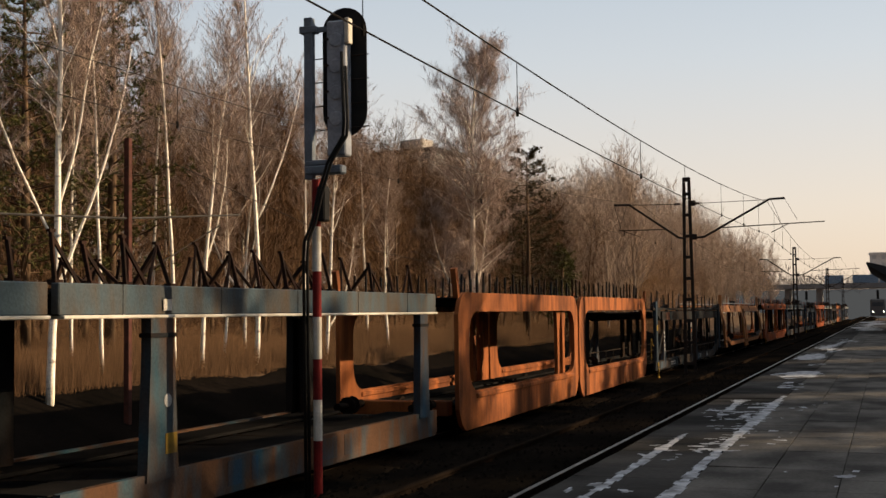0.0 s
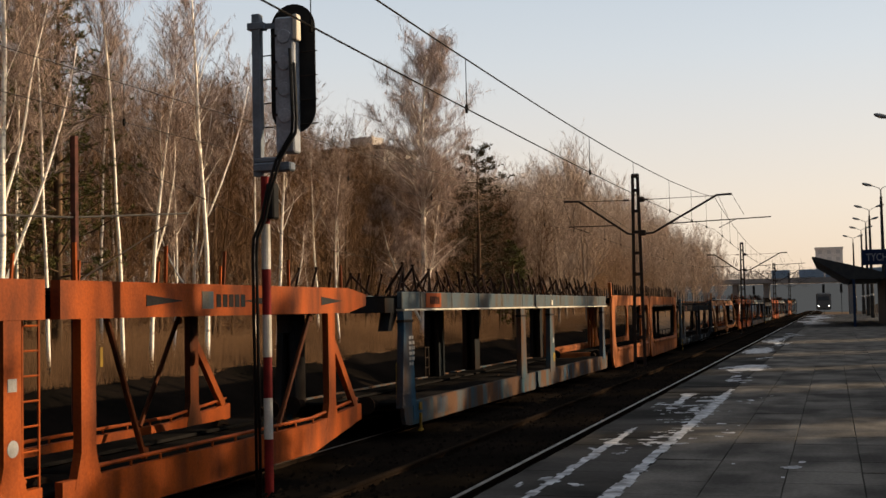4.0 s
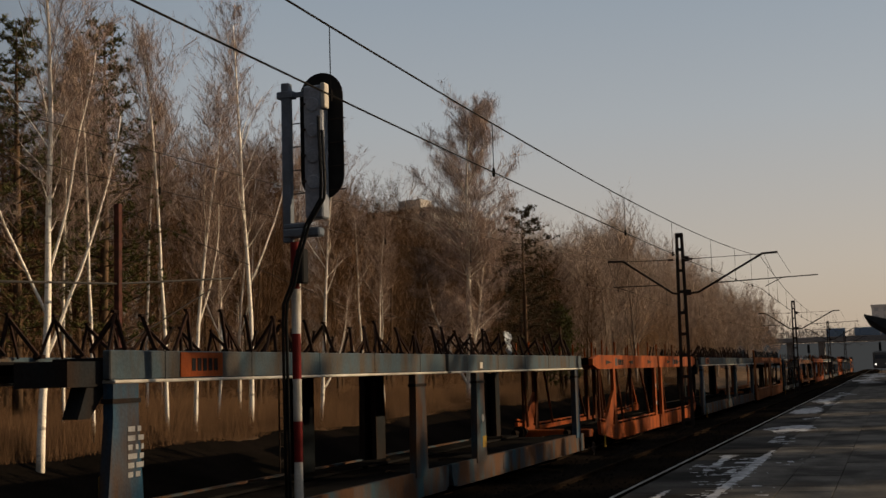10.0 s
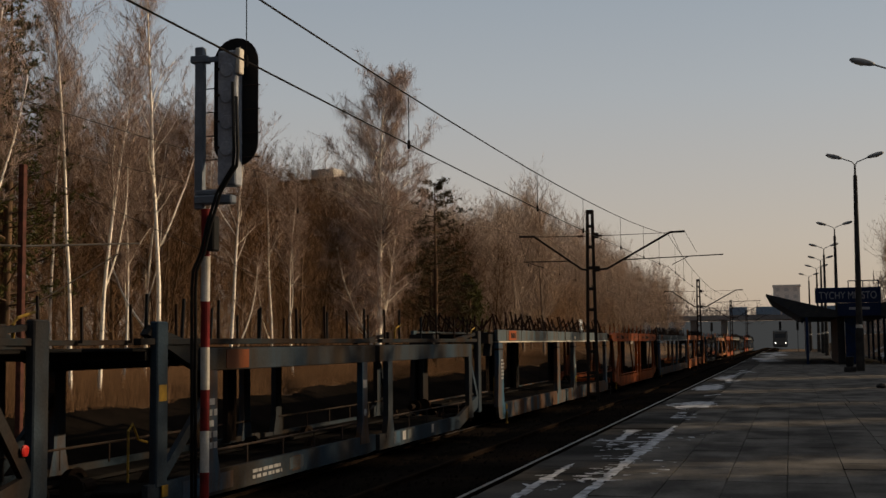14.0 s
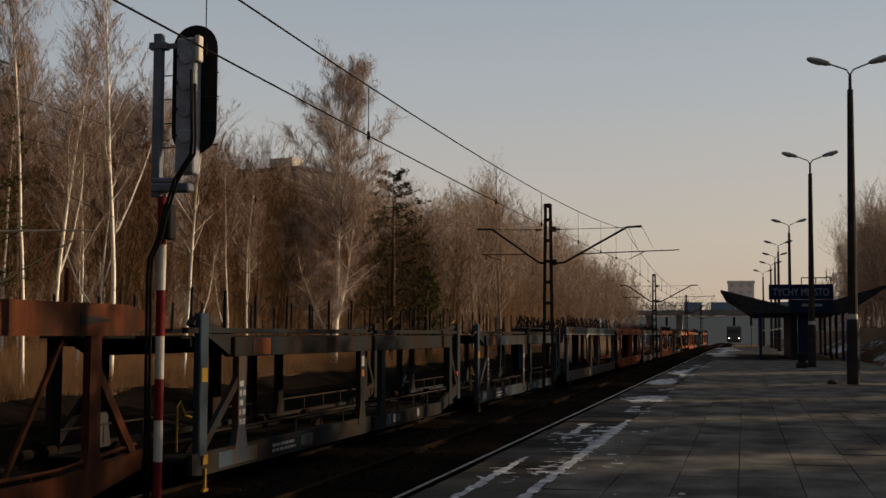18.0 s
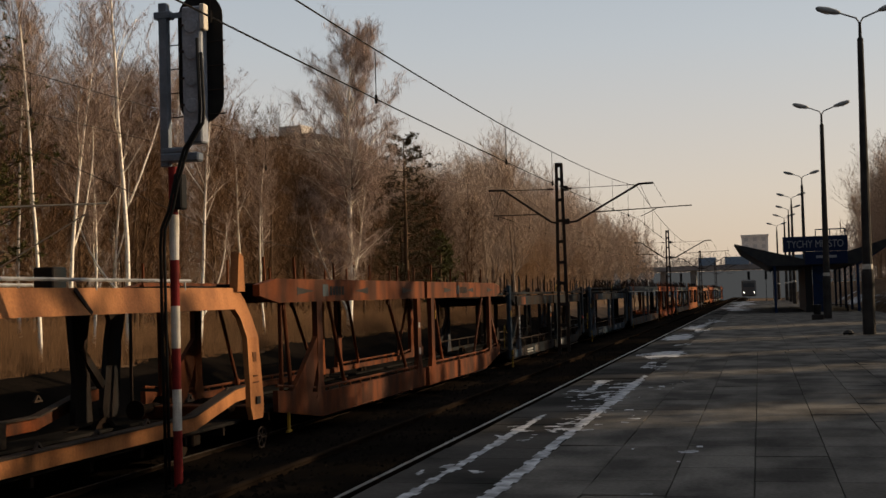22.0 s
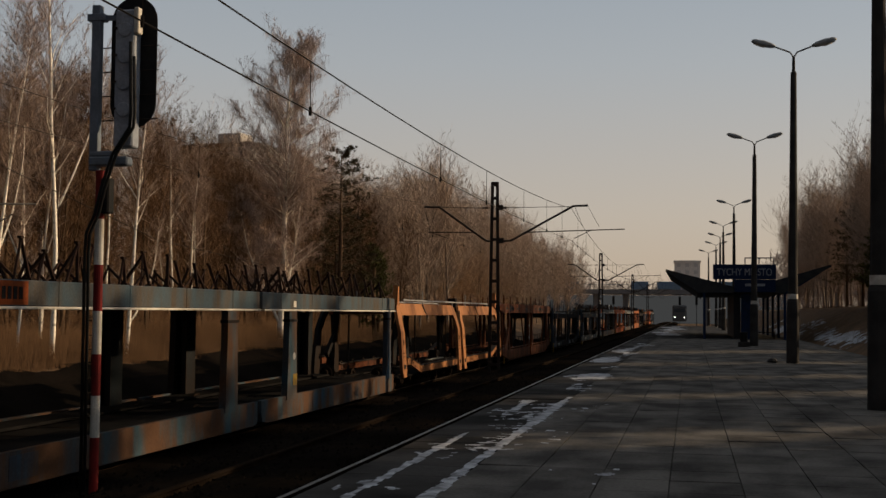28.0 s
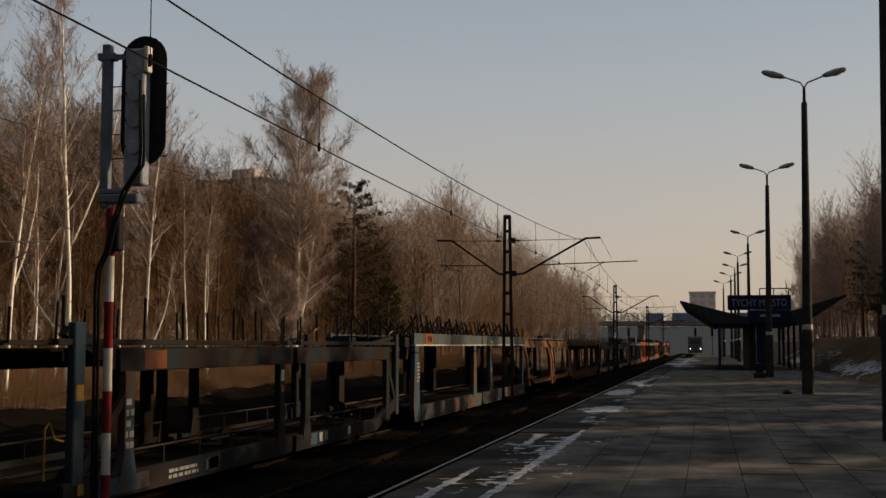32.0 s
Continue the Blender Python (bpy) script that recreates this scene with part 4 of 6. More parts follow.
def wagon_tan(y0, L, label, seed, paint):
    """Tan carrier with bent plate posts that carry one slim girder, and a cranked lower rail."""
    w = thing("car_carrier_wagon", label, "railway wagon", pose(FAR_X, y0, RAIL_FAR), "wagons of the goods train")
    top, bot = 3.02, 2.62
    half = L / 2 + 0.15
    xg = X_SIDE - 0.2
    for s in (1, -1):
        for a, b in ((0.1, half - 0.25), (half + 0.25, L - 0.05)):
            g_ = Mesh()
            g_.v = [(s * (X_SIDE - max(0.0, z - 2.08) * 0.27 + d), y, z) for y in (a + 0.75, b - 0.75) for z, d in ((bot, -0.06), (bot, 0.055), (top, 0.055), (top, -0.06))]
            g_.f = [(0, 1, 5, 4), (1, 2, 6, 5), (2, 3, 7, 6), (3, 0, 4, 7), (3, 2, 1, 0), (4, 5, 6, 7)]
            part("upper_girder", g_, paint, w)
            part("girder_seam", Mesh().bar((s * (xg + 0.1), a + 4.6, bot + 0.02), (s * (xg + 0.04), a + 4.25, top - 0.02), 0.03, 0.06), M_STEEL, w)
            outer_a = a < 1
            for y, d in ((a, 1), (b, -1)):
                foot = 0.55 if (y < 1 or y > L - 1) else 0.36
                rows = [(foot, 0.10, 0.55), (foot + 0.25, 0.0, 0.62), (1.4, 0.0, 0.57), (2.08, 0.02, 0.54), (2.45, 0.06, 0.60), (bot, 0.12, 0.74), (2.8, 0.18, 1.02), (top - 0.06, 0.30, 1.02), (top, 0.38, 1.02)]
                rows = [(z, y + d * p, y + d * q) if d > 0 else (z, y + d * q, y + d * p) for z, p, q in rows]
                # shade of the far-side posts is put into their dark paint
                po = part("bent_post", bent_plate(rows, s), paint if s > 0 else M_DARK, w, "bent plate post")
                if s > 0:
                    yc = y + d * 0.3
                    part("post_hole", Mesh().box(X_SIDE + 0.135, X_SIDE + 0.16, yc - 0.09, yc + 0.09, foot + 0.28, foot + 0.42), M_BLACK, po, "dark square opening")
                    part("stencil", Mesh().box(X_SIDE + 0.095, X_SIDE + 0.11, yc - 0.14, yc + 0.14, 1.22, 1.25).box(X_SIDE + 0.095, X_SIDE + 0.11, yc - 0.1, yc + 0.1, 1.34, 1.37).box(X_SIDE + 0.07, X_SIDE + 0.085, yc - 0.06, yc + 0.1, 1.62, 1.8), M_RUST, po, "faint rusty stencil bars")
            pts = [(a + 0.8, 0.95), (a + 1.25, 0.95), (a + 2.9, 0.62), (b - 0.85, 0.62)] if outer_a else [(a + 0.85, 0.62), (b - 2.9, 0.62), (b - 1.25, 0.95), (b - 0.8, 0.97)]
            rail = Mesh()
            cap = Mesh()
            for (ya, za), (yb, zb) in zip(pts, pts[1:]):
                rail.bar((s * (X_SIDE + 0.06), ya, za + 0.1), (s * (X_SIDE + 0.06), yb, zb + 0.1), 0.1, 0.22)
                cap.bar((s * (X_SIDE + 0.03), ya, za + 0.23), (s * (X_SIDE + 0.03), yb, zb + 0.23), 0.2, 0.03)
            # far-side rail darkened in its paint, for shade
            lr = part("lower_rail", rail, paint if s > 0 else M_ORANGE_OLD_OR_SHADED, w)
            part("rail_cap", cap, M_STEEL, lr, "dull steel capping strip")
            for k in range(6):
                y = a + 1.5 + k * (b - a - 2.9) / 5
                zt = 0.86 if (y > a + 2.9 or not outer_a) and (y < b - 2.9 or outer_a) else 1.12
                ck = Mesh().bar((s * X_SIDE, y - 0.05, zt), (s * X_SIDE, y + 0.04, zt + 0.1), 0.035, 0.035).bar((s * X_SIDE, y + 0.13, zt), (s * X_SIDE, y + 0.05, zt + 0.09), 0.035, 0.035).box(s * X_SIDE - 0.03, s * X_SIDE + 0.03, y - 0.1, y + 0.16, zt - 0.02, zt + 0.015)
                part("tie_down", ck, M_STEEL, lr, "small grey tie-down bracket")
        if s > 0:
            pieces("end_horn", (Mesh().plate([(0.25, 2.95), (0.55, 2.95), (0.5, 3.55), (0.34, 3.62)], s * xg - 0.08, s * xg + 0.08), Mesh().plate([(L - 0.6, 2.95), (L - 0.25, 2.95), (L - 0.3, 3.62), (L - 0.5, 3.7)], s * xg - 0.08, s * xg + 0.08)), paint, w)
        hr = Mesh().tube([(s * xg, 1.4, 3.14), (s * xg, L - 2.4, 3.14)], 0.03, 6)
        for k in range(7):
            hr.tube([(s * xg, 1.6 + k * (L - 4.2) / 6, 2.98), (s * xg, 1.6 + k * (L - 4.2) / 6, 3.5 if k % 3 == 1 else 3.14)], 0.02, 5)
        part("hand_rail", hr, M_LAMP, w, "pale tubular edge rail")
    # posts and struts of the far side, painted dark in place of shade
    for y, d in ((1.6, 1), (half - 1.2, 1), (half + 1.6, -1), (L - 2.0, -1)):
        ip = Mesh().plate([(y - 0.1, 0.62), (y + 0.5, 0.62), (y + 0.42, 1.5), (y + 0.3, 1.62), (y + 0.4, 2.3), (y + 0.5, 2.72), (y - 0.2, 2.72), (y - 0.1, 2.0), (y - 0.02, 1.4)], -X_SIDE + 0.12, -X_SIDE + 0.24)
        ipp = part("inner_post", ip, M_DARK, w, "cranked dark inner post")
        part("strut", Mesh().bar((-X_SIDE + 0.2, y + 0.1, 2.0), (-X_SIDE + 0.2, y - d * 0.9, 1.25), 0.12, 0.16), M_DARK, ipp)
        part("rod", Mesh().tube([(-X_SIDE + 0.1, y + 2.2, 0.6), (-X_SIDE + 0.1, y + 2.2, 2.7)], 0.035, 6), M_DARK, ipp)
    part("junk_box", Mesh().box(-1.0, -0.6, half + 5.1, half + 5.6, 0.56, 0.98, 0.02), M_DARK, w, "dark box on the lower deck")
    part("tool_box", Mesh().box(-0.2, 0.15, L - 4.9, L - 4.5, 2.92, 3.38, 0.02), M_DARK, w, "dark box on the upper deck")
    part("loose_plank", Mesh().bar((-0.3, half + 1.6, 0.66), (0.1, half + 2.9, 0.72), 0.16, 0.04), M_WHITE, w, "pale plank lying on the deck")
    decks(w, L, 0.55, top, 0.26)
    finish_wagon(w, L, 0.55)
    ladder(w, X_SIDE - 0.05, half - 0.16, 0.3, 2.8, M_STEEL)
    return w


# rear end of each wagon along the track at the clip's start, and its length
WAGONS = [
    (wagon_arch(25.6, 22.4, "orange steel car carrier wagon with round-cornered side openings", 1, M_ORANGE_PALE)),
    (wagon_blue(-1.1, 25.4, "rusty blue-grey car carrier wagon with white-edged upper deck", 2)),
    (wagon_brace(-25.6, 22.4, "bright orange car carrier wagon with diagonal braces", 3, M_ORANGE)),
    (wagon_blue(-52.3, 25.3, "worn blue and brown car carrier wagon with bare chocks", 4)),
    (wagon_low(-75.45, 21.1, "dark grey-blue car carrier wagon with sloping end decks", 5, M_SOOT, M_BLUE)),
    (wagon_low(-98.45, 21.1, "dirty dark car carrier wagon with blue data post", 6, M_DARK, M_BLUE)),
    (wagon_brace(-121.9, 22.4, "faded rusty orange car carrier wagon with diagonal braces", 7, M_ORANGE_OLD_OR_SHADED, True)),
    (wagon_tan(-143.5, 21.6, "tan car carrier wagon with bent plate posts", 8, M_TAN)),
    (wagon_blue(-169.6, 25.4, "blue-grey rusty car carrier wagon with crowded chocks on top", 9)),
    (wagon_low(-192.55, 21.1, "dirty brown-grey car carrier wagon with sloping end decks", 10, M_DARK, M_BLUE)),
    (wagon_low(-215.05, 21.1, "dark blue car carrier wagon at the rear of the row", 11, M_SOOT, M_BLUE)),
    (wagon_low(49.5, 21.1, "dark car carrier wagon with grey end posts", 12, M_DARK, M_BLUE)),
    (wagon_tan(72.4, 22.1, "weathered tan car carrier wagon with bent plate posts", 13, M_TAN)),
    (wagon_brace(96.5, 22.2, "orange-red car carrier wagon far along the train", 14, M_ORANGE)),
]
part("tail_reflector", Mesh().lathe([(0.075, 0), (0.075, 0.02), (0.05, 0.03)], 14, (X_SIDE + 0.07, 20.4, 1.45), "x"), mat("red_reflector", (0.5, 0.03, 0.02), (0.4, 0.02, 0.02), 0.3), WAGONS[5], "red round tail reflector")
START_Y = [w.matrix_world.translation.y for w in WAGONS]
for src, y in ((1, 120.0), (4, 147.5), (2, 170.5), (8, 194.0), (5, 220.0), (0, 242.0), (4, 266.0), (1, 289.0)):
    c = copy_thing(WAGONS[src], pose(FAR_X, y, RAIL_FAR))
    WAGONS.append(c)
    START_Y.append(y)
    WHEELS.extend(o for o in c.children_recursive if o.name.startswith("wheelset"))

# torn plastic film caught on a chock of one wagon
film_ = Mesh()
rr = random.Random(5)
nu, nv = 9, 11
for j in range(nv):
    for i in range(nu):
        film_.v.append((X_SIDE - 0.15 + 0.12 * noise.noise((i * 0.5, j * 0.5, 1)), (i / (nu - 1) - 0.5) * (0.3 + 0.25 * (1 - j / nv)) + 0.12 * noise.noise((i * 0.4, j * 0.4, 7)) + j * 0.02,
                        3.78 - j * 0.06 + 0.05 * noise.noise((i * 0.6, j * 0.3, 4))))
film_.f = [(j * nu + i, j * nu + i + 1, (j + 1) * nu + i + 1, (j + 1) * nu + i) for j in range(nv - 1) for i in range(nu - 1) if rr.random() > 0.06]
PLASTIC_AT = 18.2
plastic = part("plastic_sheet", film_, M_PLASTIC)
plastic.matrix_world = pose(FAR_X, -52.3 + PLASTIC_AT, RAIL_FAR)
tagged(plastic, "torn white plastic film caught on a wagon's chock", "plastic sheet")


# ---------- light signal ----------
def signal(x, y):
    s = thing("railway_signal", "grey light signal seen from behind on a red and white post", "signal", pose(x, y, 0))
    z = -1.2
    bands = [(-1.2, -1.15, M_STEEL), (-1.15, -0.42, M_RED), (-0.42, 0.05, M_RED), (0.05, 0.6, M_WHITE), (0.6, 1.15, M_RED), (1.15, 1.72, M_WHITE), (1.72, 2.34, M_RED), (2.34, 2.95, M_WHITE), (2.95, 3.6, M_RED)]
    for a, b, m in bands:
        part("post_band", Mesh().tube([(0, 0, a), (0, 0, b)], 0.062 if m is not M_STEEL else 0.2, 14), m, s, smooth=False)
    part("upper_post", Mesh().box(-0.15, -0.03, -0.06, 0.06, 3.6, 5.84, 0.01), M_SIGNAL_GREY, s, "grey square upper post")
    part("bracket", Mesh().box(-0.215, 0.035, -0.07, 0.07, 5.62, 5.72, 0.01).box(0.03, 0.27, -0.02, 0.02, 5.63, 5.7), M_SIGNAL_GREY, s)
    part("lower_bracket", Mesh().box(-0.14, 0.42, -0.09, 0.09, 3.66, 3.78, 0.02).box(-0.14, 0.2, -0.07, 0.07, 3.78, 3.86, 0.02), M_SIGNAL_GREY, s)
    # backing board with round ends, on the far side
    cx, w, z0, z1 = 0.385, 0.33, 4.18, 5.97
    out = []
    for k in range(13):
        a = math.pi * k / 12
        out.append((cx + w * math.cos(a), z1 - w + w * math.sin(a)))
    for k in range(13):
        a = math.pi + math.pi * k / 12
        out.append((cx + w * math.cos(a), z0 + w + w * math.sin(a)))
    bb = Mesh()
    n = len(out)
    bb.v = [(px_, yy, pz) for yy in (0.12, 0.135) for px_, pz in out]
    bb.f = [tuple(range(n)), tuple(reversed(range(n, 2 * n)))] + [(i, n + i, n + (i + 1) % n, (i + 1) % n) for i in range(n)]
    part("backing_board", bb, M_BLACK, s, "black oval backing board")
    h = Mesh().box(0.215, 0.49, -0.1, 0.115, 3.9, 5.75, 0.02)
    head = part("lamp_housing", h, M_HOUSING, s, "grey housing with lamp covers")
    for k in range(4):
        zc = 5.48 - k * 0.36
        part("lamp_cover", Mesh().lathe([(0.1, -0.1), (0.1, -0.115), (0.085, -0.12)], 18, (0.355, 0, zc), "y"), M_HOUSING, head)
        part("hinge", Mesh().box(0.195, 0.255, -0.125, -0.1, zc + 0.0, zc + 0.03), M_STEEL, head)
    part("cable_box", Mesh().box(0.49, 0.555, -0.12, 0.02, 5.42, 5.77, 0.01), M_WHITE, head, "pale cable entry")
    for k, (xo, top) in enumerate(((0.0, 5.3), (0.055, 5.1))):
        c = Mesh().tube([(0.46 + xo, -0.14, top), (0.49 + xo, -0.15, 4.35), (0.48 + xo, -0.16, 4.15), (0.25 + xo, -0.17, 3.8), (0.1 + xo, -0.17, 3.35), (0.0 + xo, -0.14, 3.0), (-0.12 + xo, -0.13, 2.75), (-0.14 + xo, -0.12, 2.5), (-0.13 + xo, -0.1, -1.1)], 0.022, 7)
        part("cable", c, M_CABLE, s, "black cable", smooth=True)
    part("junction_box", Mesh().box(0.05, 0.17, -0.1, 0.08, 3.02, 3.5, 0.02), M_BLACK, s)
    for k in range(4):
        zc = 5.32 - k * 0.33
        part("stay", Mesh().tube([(-0.05, 0.06, zc - 0.05), (0.74, 0.13, zc - 0.02)], 0.009, 5), M_STEEL, s)
    part("eye_bolt", Mesh().tube([(0.35 + 0.03 * math.cos(a), 0.1, 5.78 + 0.03 * math.sin(a)) for a in [i * 0.7 for i in range(10)]], 0.008, 5), M_STEEL, s)
    part("foot", Mesh().box(-0.2, 0.2, -0.2, 0.2, -1.25, -1.12, 0.02), M_POST, s)
    return s


signal(-7.57, 15.0)


# ---------- overhead line ----------
def mast(x, y, top, base, lean=0.0):
    m = thing("catenary_mast", "lattice steel catenary mast with two bracket arms", "catenary mast", pose(x, y, 0, 0, lean, 0), "catenary masts")
    w0, w1 = 0.22, 0.11
    for sx in (-1, 1):
        part("channel", Mesh().bar((sx * w0, 0, base), (sx * w1, 0, top), 0.05, 0.14), M_STEEL, m)
    z = base + 0.6
    k = 0
    while z < top - 0.1:
        f = (z - base) / (top - base)
        w = w0 + (w1 - w0) * f
        part("batten", Mesh().box(-w, w, -0.05, 0.05, z, z + 0.14), M_STEEL, m)
        z += 0.95
    part("footing", Mesh().box(-0.4, 0.4, -0.4, 0.4, base - 0.25, base + 0.15, 0.03), M_POST, m)
    part("mast_cap", Mesh().box(-w1 - 0.04, w1 + 0.04, -0.08, 0.08, top - 0.18, top + 0.02, 0.01), M_STEEL, m)
    for s, ends, foot, bend in ((1, 4.25, 0.75, 3.6), (-1, 3.3, 0.4, 2.6)):
        arm = Mesh().tube([(s * 0.15, 0, 4.98), (s * foot, 0, 5.02), (s * bend, 0, 6.58), (s * ends, 0, 6.6)], 0.05, 8)
        a = part("bracket_arm", arm, M_STEEL, m)
        ti = part("top_tie", Mesh().tube([(s * 0.15, 0, 6.52), (s * bend, 0, 6.56)], 0.014, 6), M_STEEL, m)
        part("insulator", Mesh().lathe([(0.03, 0.3), (0.07, 0.34), (0.03, 0.38), (0.07, 0.42), (0.03, 0.46), (0.07, 0.5), (0.03, 0.56)] if s > 0 else [(0.03, -0.56), (0.07, -0.5), (0.03, -0.46), (0.07, -0.42), (0.03, -0.38), (0.07, -0.34), (0.03, -0.3)], 8, (0, 0, 6.53), "x"), M_INSUL, ti)
        part("steady_tube", Mesh().tube([(s * (1.45 if s > 0 else 0.95), 0, 5.4), (s * (5.9 if s > 0 else 3.1), 0, 5.52 if s > 0 else 5.42)], 0.026, 6), M_STEEL, m)
        part("steady_arm", Mesh().tube([(s * (4.4 if s > 0 else 2.9), 0, 5.48 if s > 0 else 5.38), (s * (3.65 if s > 0 else 2.15), 0, 5.12)], 0.018, 6), M_STEEL, m)
        part("hanger", Mesh().tube([(s * ends, 0, 6.58), (s * (ends + 0.5 if s > 0 else ends - 0.3), 0, 5.65 if s > 0 else 5.45)], 0.008, 4).tube([(s * (ends - 0.6), 0, 6.58), (s * (ends - 0.2), 0, 5.6 if s > 0 else 5.4)], 0.008, 4), M_WIRE, m)
    pieces("clamp_box", (Mesh().box(0.12, 0.38, -0.06, 0.06, 6.42, 6.66, 0.01), Mesh().box(0.12, 0.42, -0.06, 0.06, 4.9, 5.15, 0.01)), M_STEEL, m)
    return m


MASTS = [(MAST_X, 55.0), (MAST_X + 0.05, 122.0), (MAST_X + 0.1, 189.0), (MAST_X + 0.1, 256.0), (MAST_X, -25.0)]
for mx, my in MASTS:
    mast(mx, my, 7.7, -1.3)

SPANS = sorted(MASTS, key=lambda q: q[1])


def span_wires(x_of, sag_m, sag_c, mess_z, cont_z, label, r=0.014):
    for (xa, ya), (xb, yb) in zip(SPANS, SPANS[1:]):
        t = thing("overhead_line", label, "overhead wire")
        n = 24

        def mess(f):
            return Vector((x_of(f, 0), ya + (yb - ya) * f, mess_z - sag_m * 4 * f * (1 - f)))

        def cont(f):
            return Vector((x_of(f, 1), ya + (yb - ya) * f, cont_z - sag_c * 4 * f * (1 - f)))
        part("messenger_wire", Mesh().tube([mess(i / n) for i in range(n + 1)], r, 5), M_WIRE, t)
        part("contact_wire", Mesh().tube([cont(i / n) for i in range(n + 1)], r * 0.93, 5), M_WIRE, t)
        for f in (0.05, 0.12, 0.2, 0.29, 0.37, 0.45, 0.5175, 0.6325, 0.708, 0.80, 0.88, 0.95):
            a, b = mess(f), cont(f)
            part("dropper", Mesh().tube([a, b], 0.006, 4).lathe([(0.02, -0.06), (0.026, 0), (0.02, 0.06)], 6, tuple(b)), M_WIRE, t)


span_wires(lambda f, k: -5.1, 1.2, 0.45, 6.48, 5.02, "messenger and contact wire over the near track", 0.0115)
span_wires(lambda f, k: FAR_X + 0.1, 1.2, 0.3, 6.55, 5.05, "thin messenger and contact wire over the far track", 0.007)


# ---------- platform lamps ----------
def lamp_post(x, y, lean=0.0):
    l = thing("platform_lamp", "tall grey platform lamp with two heads", "lamp post", pose(x, y, 0, 0, lean, 0), "platform lamps")
    part("lower_post", Mesh().lathe([(0.225, -0.05), (0.215, 2.2), (0.2, 2.25), (0.18, 2.3)], 14), M_POST, l, "thick concrete lower post", smooth=False)
    part("upper_post", Mesh().lathe([(0.175, 2.28), (0.105, 10.6), (0.06, 10.65), (0.05, 11.2)], 12), M_POST, l)
    part("white_band", Mesh().lathe([(0.182, 2.32), (0.181, 2.5)], 14), M_WHITE, l)
    for s in (-1, 1):
        part("arm", Mesh().tube([(0, 0, 11.15), (s * 0.12, 0, 11.35), (s * 0.55, 0, 11.52), (s * 0.75, 0, 11.6)], 0.032, 7), M_LAMP, l)
        hd = Mesh()
        pts = [(0.65, 0.05), (0.8, 0.1), (1.1, 0.13), (1.4, 0.1), (1.5, 0.04)]
        hd.tube([(s * a, 0, 11.56 + (a - 0.6) * 0.28) for a, r in pts], [r for a, r in pts], 8)
        head = part("lamp_head", hd, M_LAMP, l, "grey elongated luminaire", smooth=True)
        part("lamp_glass", Mesh().tube([(s * a, 0, 11.5 + (a - 0.6) * 0.28) for a in (0.95, 1.1, 1.35)], [0.05, 0.09, 0.06], 8), M_WHITE, head, "pale lens", smooth=True)
    return l


for i, (lx, ly, ln_) in enumerate(((3.62, 23.9, 0.4), (3.8, 45.8, 0.5), (3.62, 69.5, 0.4), (3.95, 110.0, 0.1), (3.7, 135.0, 0), (3.8, 155.0, 0.2), (3.7, 173.0, 0), (3.0, 195.0, 0))):
    lamp_post(lx, ly, ln_)
bin_ = thing("litter_bin", "small dark litter bin beside a lamp post", "bin", pose(3.0, 67.6, 0))
part("bin_body", Mesh().lathe([(0.18, 0.0), (0.22, 0.75), (0.23, 0.78), (0.2, 0.8)], 12), M_BLACK, bin_)
part("bin_base", Mesh().box(-0.3, 0.3, -0.25, 0.25, 0.0, 0.28, 0.02), M_POST, bin_)
tagged(part("stone", Mesh().lathe([(0.16, 0), (0.2, 0.06), (0.12, 0.14), (0.04, 0.17)], 8, (3.1, 46.0, 0)), M_BLACK), "dark lump lying on the platform", "stone")

# ---------- station shelter ----------
SY, SL = 88.0, 26.0
shelter = thing("station_shelter", "butterfly-roofed dark platform shelter with blue name board", "shelter", pose(0, SY, 0))
roof = Mesh()
prof = [(-1.55, 4.78), (-1.5, 4.9), (3.9, 3.5), (9.75, 5.25), (9.8, 5.12), (6.6, 3.25), (0.75, 3.25)]
k = len(prof)
roof.v = [(x, y, z) for y in (0, SL) for x, z in prof]
roof.f = [(i, (i + 1) % k, k + (i + 1) % k, k + i) for i in range(k)] + [(0, 1, 2, 6), (2, 3, 4, 5), (2, 5, 6), (k + 6, k + 2, k + 1, k), (k + 5, k + 4, k + 3, k + 2), (k + 6, k + 5, k + 2)]
part("roof", roof, M_ROOF, shelter, "dark butterfly roof")
for y in (0.15, 6.5, 13, 19.5, 25.8):
    for x in (1.15, 6.65) if y < 1 else (6.65,):
        part("post", Mesh().box(x - 0.09, x + 0.09, y - 0.09, y + 0.09, 0, 3.3, 0.01), M_BLUE_METAL, shelter)
    for a, b in ((1.15, -1.2), (6.65, 9.0)):
        part("rafter", Mesh().bar((a, y, 3.2), (b, y, 4.7), 0.08, 0.16), M_BLUE_METAL, shelter)
part("cabin_wall", Mesh().box(3.2, 3.68, 1.2, 16, 0, 3.25, 0.01), M_ROOF, shelter, "dark partition wall")
part("timetable_case", Mesh().box(3.69, 4.4, 0.6, 0.85, 0.0, 3.2, 0.02), M_BLUE_METAL, shelter, "tall blue information case")
part("bench", Mesh().box(4.6, 6.2, 2.0, 2.5, 0.42, 0.48, 0.01).box(4.7, 4.8, 2.1, 2.4, 0, 0.42).box(6.0, 6.1, 2.1, 2.4, 0, 0.42), M_STEEL, shelter)
board = part("name_board", Mesh().box(1.75, 6.05, -0.18, -0.06, 4.2, 5.25, 0.015), M_SIGN, shelter, "blue station name board")
part("lower_board", Mesh().box(3.2, 6.02, -0.17, -0.05, 3.3, 4.19, 0.015), M_SIGN, shelter)
fr = Mesh()
